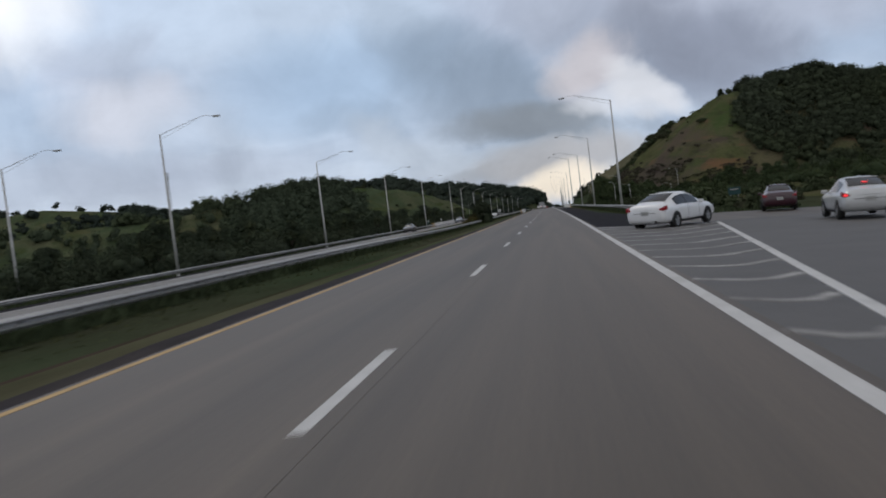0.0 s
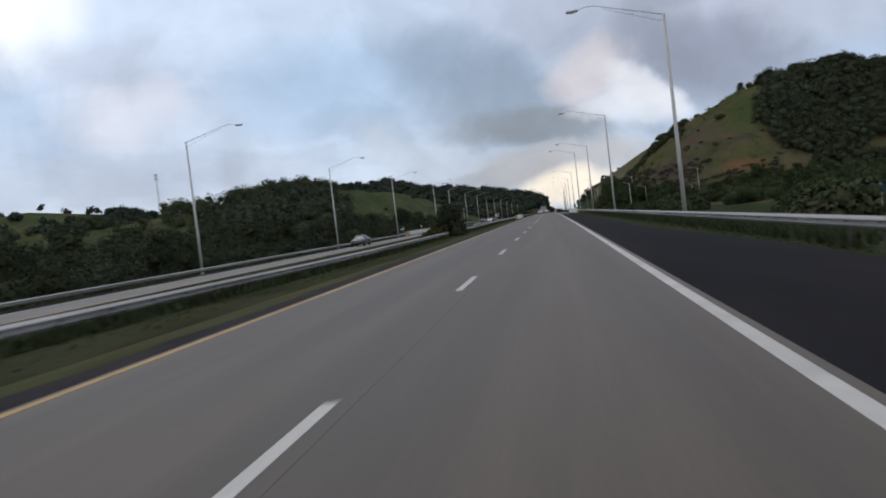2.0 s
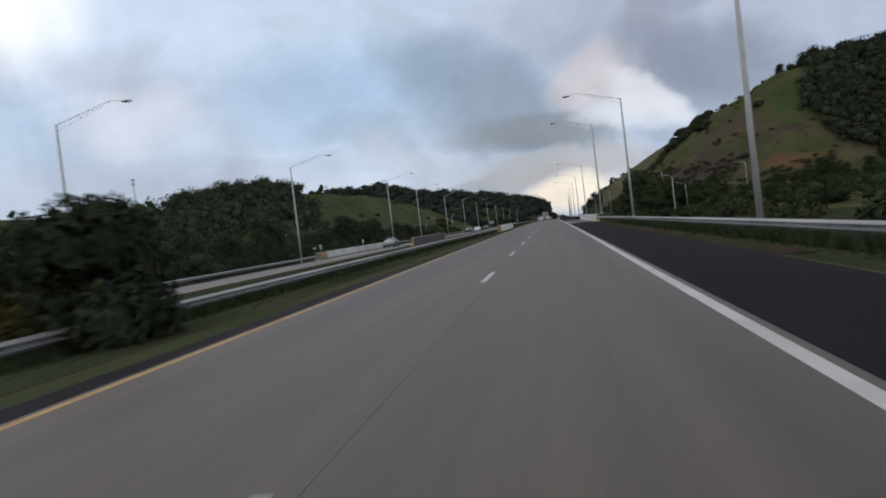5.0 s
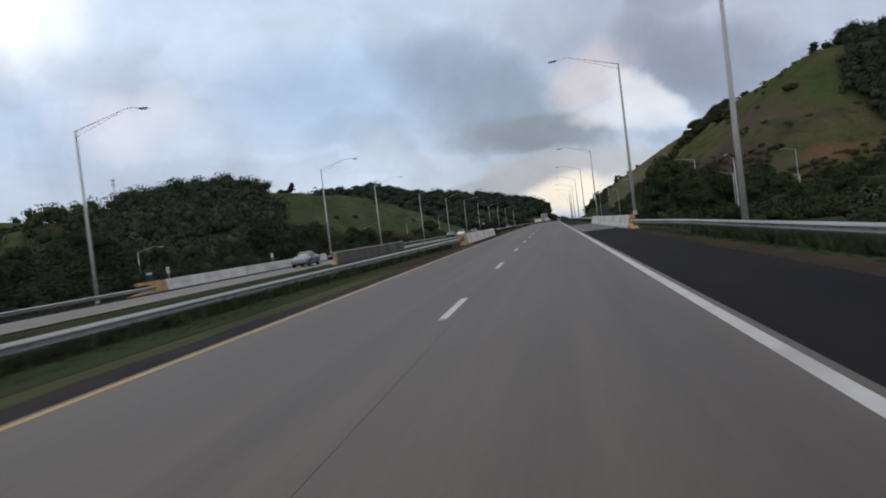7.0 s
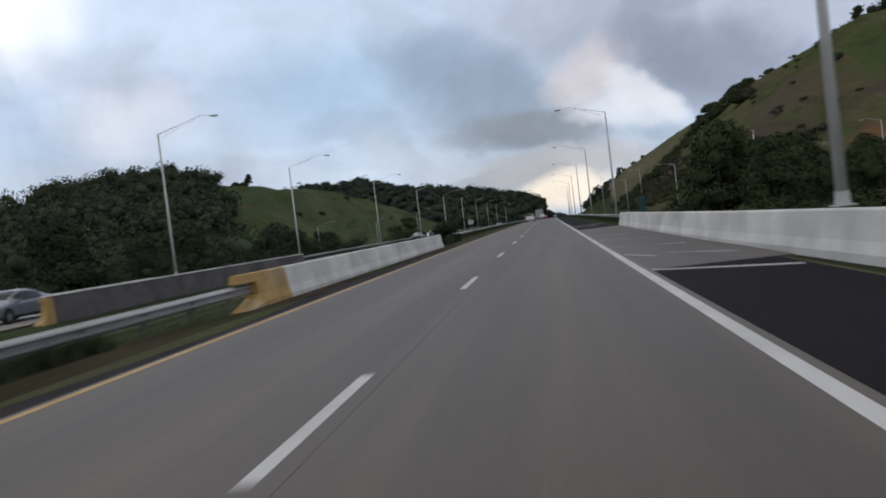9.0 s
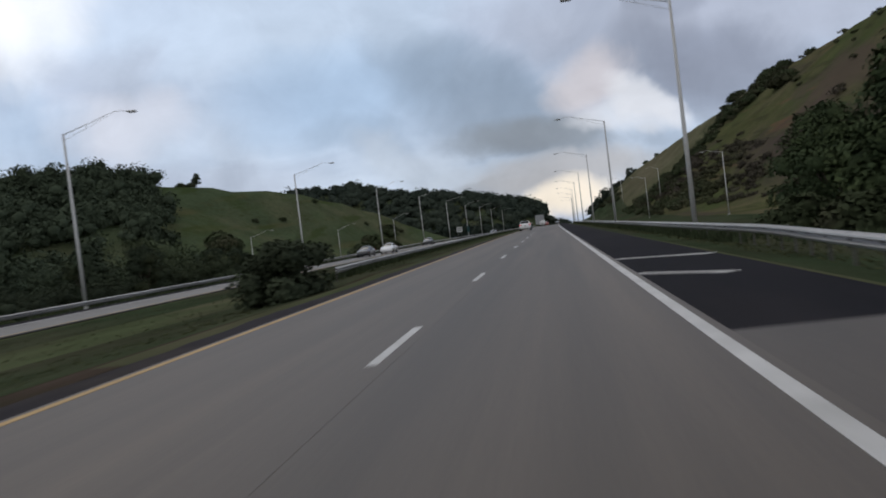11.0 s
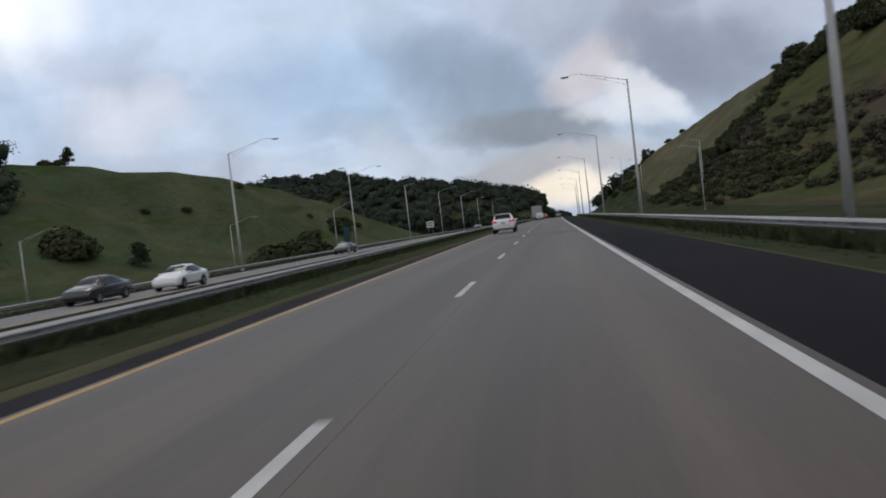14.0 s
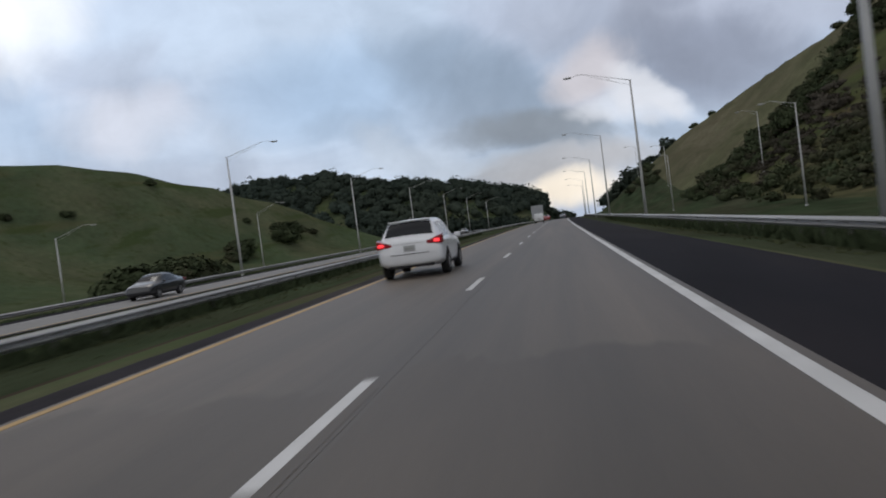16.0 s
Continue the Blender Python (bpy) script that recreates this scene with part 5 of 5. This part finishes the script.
def wheel_on(car, x, y, radius, width, side):
    tyre_prof = [(0.62, -0.5), (0.93, -0.5), (1.0, -0.36), (1.0, 0.36), (0.93, 0.5), (0.62, 0.5)]
    verts, faces, n = [], [], 24
    for k in range(n):
        a = 2 * math.pi * k / n
        verts += [(w * width, math.cos(a) * r * radius, math.sin(a) * r * radius) for r, w in tyre_prof]
    m = len(tyre_prof)
    for k in range(n):
        for j in range(m):
            a, b = k * m + j, k * m + (j + 1) % m
            c, d = ((k + 1) % n) * m + j, ((k + 1) % n) * m + (j + 1) % m
            faces.append((a, c, d, b))
    wheel = new("wheel")
    wheel.parent = car
    wheel.matrix_basis = Matrix.Translation((x, y, radius))
    piece("tyre", mesh_of("tyre", verts, faces, True), M_TYRE, wheel)
    lots = []
    for k in range(5):
        a = 2 * math.pi * k / 5
        c, s = math.cos(a), math.sin(a)
        v, f = box(side * width * 0.40, 0, radius * 0.34, 0.03, radius * 0.2, radius * 0.6)
        lots.append(([(p[0], p[1] * c - p[2] * s, p[1] * s + p[2] * c) for p in v], f))
    ring, rf, rp = [], [], [(0.56, 0.30), (0.66, 0.30), (0.66, 0.46), (0.56, 0.44)]
    for k in range(24):
        a = 2 * math.pi * k / 24
        ring += [(side * w * width, math.cos(a) * r * radius, math.sin(a) * r * radius) for r, w in rp]
    for k in range(24):
        for j in range(4):
            rf.append((k * 4 + j, k * 4 + (j + 1) % 4, ((k + 1) % 24) * 4 + (j + 1) % 4, ((k + 1) % 24) * 4 + j))
    lots.append((ring, rf))
    hub = tube([(side * width * 0.3, 0, 0), (side * width * 0.47, 0, 0)], [radius * 0.2, radius * 0.16], 12)
    lots.append(hub)
    piece("rim", mesh_of("rim", *joined(*lots)), M_RIM, wheel)
    disc = tube([(side * width * 0.1, 0, 0), (side * width * 0.22, 0, 0)], [radius * 0.6, radius * 0.6], 18)
    piece("brake_disc", mesh_of("brake_disc", *disc), M_TRIM, wheel)


def arch_mesh(x, y, radius, side):
    """A flat black disc on the uncut body, painted for the wheel opening's shade, with its lip."""
    verts, faces, n = [], [], 16
    for k in range(n + 1):
        a = math.pi * (-0.08 + 1.16 * k / n)
        for r, dx in ((0.0, 0.0), (1.0, 0.0), (1.06, -0.03)):
            verts.append((x + side * dx, y + math.cos(a) * r * radius, radius * 0.92 + math.sin(a) * r * radius))
    for k in range(n):
        for j in range(2):
            a = k * 3 + j
            faces.append((a, a + 1, a + 4, a + 3))
    return mesh_of("wheel_arch", verts, faces)


def car(name, label, spec, material, at, axles, radius, rear_glass, screen, panes, tail, brake=False, head=False, group="cars on the road", detail=True):
    it = thing(name, label, "car", group, at)
    length = spec[-1][0]
    piece("body", body_mesh(spec), material, it)
    for sign in (-1, 1):
        for y0, y1 in panes:
            piece("side_window", patch_mesh("side_window", side_patch(spec, y0, y1, 0.08, 0.93, sign)), M_GLASS, it)
        for (_, y0), (y1, _) in zip(panes, panes[1:]):
            piece("window_pillar", patch_mesh("window_pillar", side_patch(spec, y0 - 0.01, y1 + 0.01, 0.08, 0.93, sign, rows=3), 0.004), M_TRIM, it)
        for y in axles:
            w = section(spec, y)[3][0]
            # trim black here paints the dark of the wheel opening
            piece("wheel_arch", arch_mesh(sign * (w + 0.006), y, radius * 1.14, sign), M_TRIM, it)
            wheel_on(it, sign * (w - 0.085), y, radius, 0.23, sign)
        part("door_mirror", rounded_box(0.20, 0.12, 0.14, 0.03, (sign * (section(spec, screen[1])[5][0] + 0.10), screen[1] - 0.35, section(spec, screen[1])[5][1] + 0.08)), material, it)
        if detail:
            for y in (panes[0][1] + 0.02, panes[-1][1] - 0.03):
                g = [[(sign * (px + 0.001), yy, pz) for px, pz in section(spec, yy)[2:6]] for yy in (y, y + 0.018)]
                piece("door_gap", patch_mesh("door_gap", g, 0.003), M_TRIM, it)
            for y in (panes[0][0] + 0.25, panes[-1][0] + 0.25):
                s = section(spec, y)
                part("door_handle", rounded_box(0.03, 0.2, 0.03, 0.01, (sign * (s[4][0] + 0.008), y, s[4][1] - 0.03)), material, it)
            g = [[(sign * px, yy, pz + dz) for px, pz, dz in ((section(spec, yy)[1][0] * 1.12, section(spec, yy)[1][1], 0.0), (section(spec, yy)[2][0], section(spec, yy)[2][1], 0.0))] for yy in np.linspace(axles[0] + 0.4, axles[1] - 0.4, 6)]
            piece("sill", patch_mesh("sill", g, 0.004), M_TRIM, it)
        y0, z0, w0, h0, d0 = tail
        lamp = rounded_box(w0, d0, h0, 0.03, (sign * (section(spec, y0)[4][0] - w0 * 0.42), y0 + d0 * 0.18, z0))
        for vert in lamp.verts:
            if vert.co.y > y0 + d0 * 0.2:
                vert.co.z += 0.03
                vert.co.x += sign * 0.025
            inner = max(0.0, min(1.0, (section(spec, y0)[4][0] + w0 * 0.08 - abs(vert.co.x)) / w0))
            vert.co.z = z0 + (vert.co.z - z0) * (1.0 - 0.7 * inner) - 0.05 * inner
        tl = part("tail_lamp", lamp, M_RED_LENS, it, "red tail lamp")
        if brake:
            part("brake_light", rounded_box(w0 * 0.36, 0.03, h0 * 0.36, 0.012, (sign * (section(spec, y0)[4][0] - w0 * 0.22), y0 - d0 * 0.32 - 0.01, z0 - 0.02)), M_RED_LIT, tl, "glowing red brake light")
        hy = length - 0.22
        hw = section(spec, hy)[3][0]
        hl = part("headlamp", rounded_box(0.32, 0.22, 0.15, 0.05, (sign * (hw - 0.19), hy - 0.01, section(spec, hy)[4][1] - 0.05)), M_CLEAR_LENS, it)
        if head:
            part("headlight_bulb", rounded_box(0.17, 0.04, 0.12, 0.02, (sign * (hw - 0.19), hy + 0.10, section(spec, hy)[4][1] - 0.05)), M_HEAD_LIT, hl, "lit white headlight")
    if brake and spec is SEDAN:
        part("high_brake_light", rounded_box(0.16, 0.05, 0.035, 0.01, (0, rear_glass[0] + 0.26, section(spec, rear_glass[0] + 0.26)[7][1] + 0.035)), M_RED_LIT, it, "lit red high brake light")
    piece("rear_window", patch_mesh("rear_window", top_patch(spec, *rear_glass, 0.95), 0.014), M_GLASS, it)
    piece("windscreen", patch_mesh("windscreen", top_patch(spec, *screen, 0.97), 0.014), M_GLASS, it)
    plate = part("number_plate", rounded_box(0.34, 0.02, 0.17, 0.006, (0, -0.008, tail[1] - 0.17)), M_PLATE, it)
    part("plate_bar", rounded_box(0.24, 0.008, 0.05, 0.002, (0, -0.021, tail[1] - 0.17)), M_POST, plate)
    bw = section(spec, 0.06)[3][0]
    part("bumper_slot", rounded_box(bw * 1.25, 0.03, 0.018, 0.006, (0, -0.004, 0.70)), M_TRIM, it)
    part("bumper_lip", rounded_box(bw * 1.5, 0.10, 0.10, 0.03, (0, 0.12, 0.36)), M_TRIM, it)
    if detail:
        for sign in (-1, 1):
            part("rear_reflector", rounded_box(0.16, 0.02, 0.035, 0.008, (sign * bw * 0.68, 0.015, 0.56)), M_TRIM, it)
        v, f = tube([(bw * 0.55, -0.02, 0.33), (bw * 0.55, 0.2, 0.33)], [0.04, 0.04], 10)
        piece("exhaust_pipe", mesh_of("exhaust_pipe", v, f), M_TRIM, it)
        part("garnish", rounded_box(bw * 0.95, 0.02, 0.03, 0.008, (0, -0.006, tail[1] - 0.02)), material, it)
        part("roof_aerial", rounded_box(0.05, 0.14, 0.06, 0.02, (0, rear_glass[1] + 0.25, section(spec, rear_glass[1] + 0.25)[8][1] + 0.02)), material, it)
        part("spoiler", rounded_box(section(spec, rear_glass[1])[6][0] * 1.75, 0.2, 0.035, 0.012, (0, rear_glass[1] + 0.07, section(spec, rear_glass[1] + 0.07)[7][1] + 0.012)), material, it)
    return it


def on_lane(n, y, z=0.0, turn=0.0):
    x, yy, zz = at_road(n, y, z)
    return Matrix.Translation((x, yy, zz)) @ pose(0, 0, 0, 0, 0, bend_turn(y) + turn)


CROSS_ARGS = dict(axles=(0.98, 3.755), radius=0.355, rear_glass=(0.16, 0.50), screen=(2.78, 3.68), panes=((0.72, 1.28), (1.36, 2.12), (2.2, 3.0)), tail=(0.10, 1.03, 0.44, 0.26, 0.34))
SEDAN_ARGS = dict(axles=(0.98, 3.72), radius=0.32, rear_glass=(0.6, 1.42), screen=(2.6, 3.4), panes=((1.1, 1.98), (2.04, 3.0)), tail=(0.10, 0.86, 0.30, 0.19, 0.26))
car("crossover_car", "white crossover car with glowing red brake lights in the passing lane", CROSSOVER, M_WHITE_PAINT, on_lane(-4.14, 371.75), brake=True, **CROSS_ARGS)
car("sedan_car", "white saloon car cutting across the painted gore", SEDAN, M_WHITE_PAINT, Matrix.Translation((3.55, 34.3, -0.23)) @ pose(0, 0, 0, 0, 2, -36), **SEDAN_ARGS)
car("sedan_car", "silver saloon car braking on the exit ramp", SEDAN, M_SILVER_PAINT, Matrix.Translation((10.6, 30.0, -0.49)) @ pose(0, 0, 0, 0, 2.5, -8), brake=True, **SEDAN_ARGS)
car("sedan_car", "dark maroon saloon car on the exit ramp", SEDAN, M_MAROON_PAINT, Matrix.Translation((12.3, 47.8, -0.60)) @ pose(0, 0, 0, 0, 2.5, -12), **SEDAN_ARGS)
car("off_road_car", "white boxy off-road car with black lower body far ahead", JEEP, M_WHITE_PAINT, on_lane(-3.6, 500), axles=(0.75, 3.15), radius=0.39, rear_glass=(0.02, 0.05), screen=(2.3, 2.6),
    panes=((0.3, 1.1), (1.2, 2.1)), tail=(0.06, 0.98, 0.12, 0.22, 0.1), detail=False)
far_red = car("sedan_car", "red saloon car in the distance", SEDAN, M_RED_PAINT, on_lane(-3.4, 545), detail=False, **SEDAN_ARGS)
car("sedan_car", "grey saloon car in the distance", SEDAN, M_GREY_PAINT, on_lane(0.1, 585), detail=False, **SEDAN_ARGS)
for n, y, spec, mat_, label, args, head in (
        (-23.0, 352, SEDAN, M_WHITE_PAINT, "white saloon car coming the other way", SEDAN_ARGS, False),
        (-25.0, 346, SEDAN, M_BLACK_PAINT, "black saloon car coming the other way", SEDAN_ARGS, False),
        (-24.4, 398, SEDAN, M_BLACK_PAINT, "dark saloon car with lit headlights coming the other way", SEDAN_ARGS, True),
        (-24.6, 226, SEDAN, M_GREY_PAINT, "grey saloon car coming the other way", SEDAN_ARGS, False),
        (-25.0, 146, SEDAN, M_BLACK_PAINT, "dark saloon car with bright headlights coming the other way", SEDAN_ARGS, True),
        (-23.0, 545, SEDAN, M_BLACK_PAINT, "distant oncoming car with lit headlights", SEDAN_ARGS, True),
        (-25.0, 560, SEDAN, M_GREY_PAINT, "distant grey oncoming car", SEDAN_ARGS, False)):
    car("sedan_car", label, spec, mat_, on_lane(n, y, -0.65, 180), head=head, group="oncoming cars", detail=y < 420, **args)

# ---- signs and the mast ----
M_SIGN_WHITE = shader("white_sign", (0.62, 0.63, 0.64), 0.5, vary=0.06, bump=0)
M_SIGN_BLUE = shader("blue_green_sign", (0.014, 0.05, 0.055), 0.5, vary=0.08, bump=0)
M_SIGN_BACK = shader("bare_aluminium_sign", (0.33, 0.34, 0.36), 0.5, 0.4, vary=0.1, bump=0)
M_INK = shader("sign_ink", (0.03, 0.03, 0.035), 0.6, vary=0.05, bump=0)


def road_sign(x, y, z, wide, tall, above, material, label, bars=0, bar_material=None, turn=0.0, posts=2):
    s = thing("road_sign", label, "road sign", "road signs", Matrix.Translation((x, y, z)) @ pose(0, 0, 0, 0, 0, turn))
    panel = part("panel", rounded_box(wide, 0.04, tall, 0.015, (0, 0, above + tall / 2)), material, s)
    for k in range(posts):
        px = 0 if posts == 1 else (k - 0.5) * wide * 0.6
        v, f = tube([(px, 0.06, -0.3), (px, 0.06, above + tall * 0.9)], [0.045, 0.045], 8)
        piece("sign_post", mesh_of("sign_post", v, f), M_POST, s)
    for k in range(bars):
        part("text_bar", rounded_box(wide * 0.7, 0.012, tall * 0.16, 0.004, (0, -0.026, above + tall * (0.72 - 0.38 * k))), bar_material, panel)
    return s


x, y = -33.5, 508
road_sign(x, y, float(ground_height(x, y)), 1.9, 1.6, 2.3, M_SIGN_WHITE, "white road sign with two dark bars of text", 2, M_INK)
x, y, z = at_road(6.1, 243.6, -0.3)
road_sign(x, y, z, 0.5, 1.1, 0.9, M_SIGN_BLUE, "narrow blue-green marker sign behind the barrier", 0, None, 20, 1)
road_sign(19.5, 93, -1.1, 1.3, 0.8, 1.0, M_SIGN_BLUE, "dull blue-green direction sign by the ramp", 1, M_POST)
x, y = -31.5, 203
road_sign(x, y, -1.0, 0.6, 0.9, 1.0, M_SIGN_BLUE, "small blue-green sign by the oncoming carriageway", 1, M_SIGN_WHITE, 0, 1)
x, y, z = at_road(-9.5, 640, -0.5)
road_sign(x, y, z, 4.2, 4.6, 1.6, M_SIGN_BACK, "large bare aluminium back of a motorway sign")
x, y, z = at_road(-10.75, 344, -0.5)
road_sign(x, y, z, 0.32, 0.8, 1.5, M_SIGN_BLUE, "narrow blue-green marker sign behind the median guard rail", 0, None, 0, 1)
for y in (206.5, 231):
    x, yy, zz = at_road(-30.6, y, -0.8)
    road_sign(x, yy, zz, 0.25, 0.5, 1.3, M_SIGN_WHITE, "small white marker plate on a post", 0, None, 0, 1)


def radio_mast(x, y, top):
    base = float(ground_height(x, y))
    mast = thing("radio_mast", "distant grey lattice radio mast on a hill", "mast", "", Matrix.Translation((x, y, base)))
    h = top - base
    legs = [tube([(math.cos(a) * 1.6, math.sin(a) * 1.6, 0), (math.cos(a) * 0.7, math.sin(a) * 0.7, h)], [0.22, 0.16], 5) for a in (0.5, 2.6, 4.7)]
    for leg in legs:
        piece("leg", mesh_of("leg", *leg), M_POST, mast)
    lots = []
    for k in range(18):
        z0, z1 = h * k / 18, h * (k + 1) / 18
        for i, a in enumerate((0.5, 2.6, 4.7)):
            b = (0.5, 2.6, 4.7)[(i + 1) % 3]
            r0, r1 = 1.6 - 0.9 * z0 / h, 1.6 - 0.9 * z1 / h
            lots.append(tube([(math.cos(a) * r0, math.sin(a) * r0, z0), (math.cos(b) * r1, math.sin(b) * r1, z1)], [0.09, 0.09], 4))
    piece("lattice", mesh_of("lattice", *joined(*lots)), M_POST, mast)
    for z in (h - 2.0, h - 7.0):
        piece("antenna_ring", mesh_of("antenna_ring", *joined(*[tube([(math.cos(a) * 1.9, math.sin(a) * 1.9, z - 1.4), (math.cos(a) * 1.9, math.sin(a) * 1.9, z + 1.4)], [0.35, 0.35], 6) for a in (0, 1.05, 2.1, 3.15, 4.2, 5.25)])), M_POST, mast)


radio_mast(-484, 998, 101)


# ---- tufts along the verges ----
def tufts(name, strips, count, seed, tall, label, material=M_BLADES):
    r = np.random.default_rng(seed)
    pick = r.integers(0, len(strips), count)
    s = np.array([q for q in strips])[pick]
    n, y = s[:, 0] + r.uniform(0, 1, count) * (s[:, 1] - s[:, 0]), s[:, 2] + r.uniform(0, 1, count) * (s[:, 3] - s[:, 2])
    x = n + bend_x(y)
    z = ground_height(x, y) - 0.01
    a = r.uniform(0, 2 * np.pi, count)
    h = tall * r.uniform(0.4, 1.2, count)
    w = 0.05 + 0.05 * r.uniform(0, 1, count)
    lean = r.normal(size=(count, 2)) * h[:, None] * 0.35
    v = np.stack([np.stack([x - np.cos(a) * w, y - np.sin(a) * w, z], 1), np.stack([x + np.cos(a) * w, y + np.sin(a) * w, z], 1), np.stack([x + lean[:, 0], y + lean[:, 1], z + h], 1)], 1).reshape(-1, 3)
    k = np.arange(count) * 3
    piece(name, mesh_of(name, v.tolist(), np.stack([k, k + 1, k + 2], 1).tolist()), material, label=label, category="grass", kind="stuff")


tufts("verge_grass", [(-10.8, -8.5, 0, 420), (-20.5, -11.5, 0, 420), (5.2, 9, 56, 200), (5.2, 9, 245, 440)], 36000, 3, 0.06, "short mown roadside grass")
tufts("tall_grass", [(7.5, 14, 56, 420), (-36, -29, 0, 460)], 30000, 4, 0.3, "tall rough grass behind the guard rails", M_RANK_BLADES)
tufts("rail_grass", [(-10.45, -9.75, -10, 160), (-10.45, -9.75, 285, 440), (-14, -10, -10, 160), (-14, -10, 285, 440)], 70000, 9, 0.08, "unmown dark grass under the median guard rail", M_RANK_BLADES)
tufts("foot_grass", [(float(median_line(y + 3)) - 0.5, float(median_line(y + 3)) + 0.14, y, y + 6) for y in (*range(-20, 200, 6), *range(269, 455, 6))] + [(6.1, 6.9, y, y + 6) for y in (*range(58, 180, 6), *range(264, 455, 6))], 66000, 15, 0.36, "long rank grass round the guard rail posts", M_RANK_BLADES)
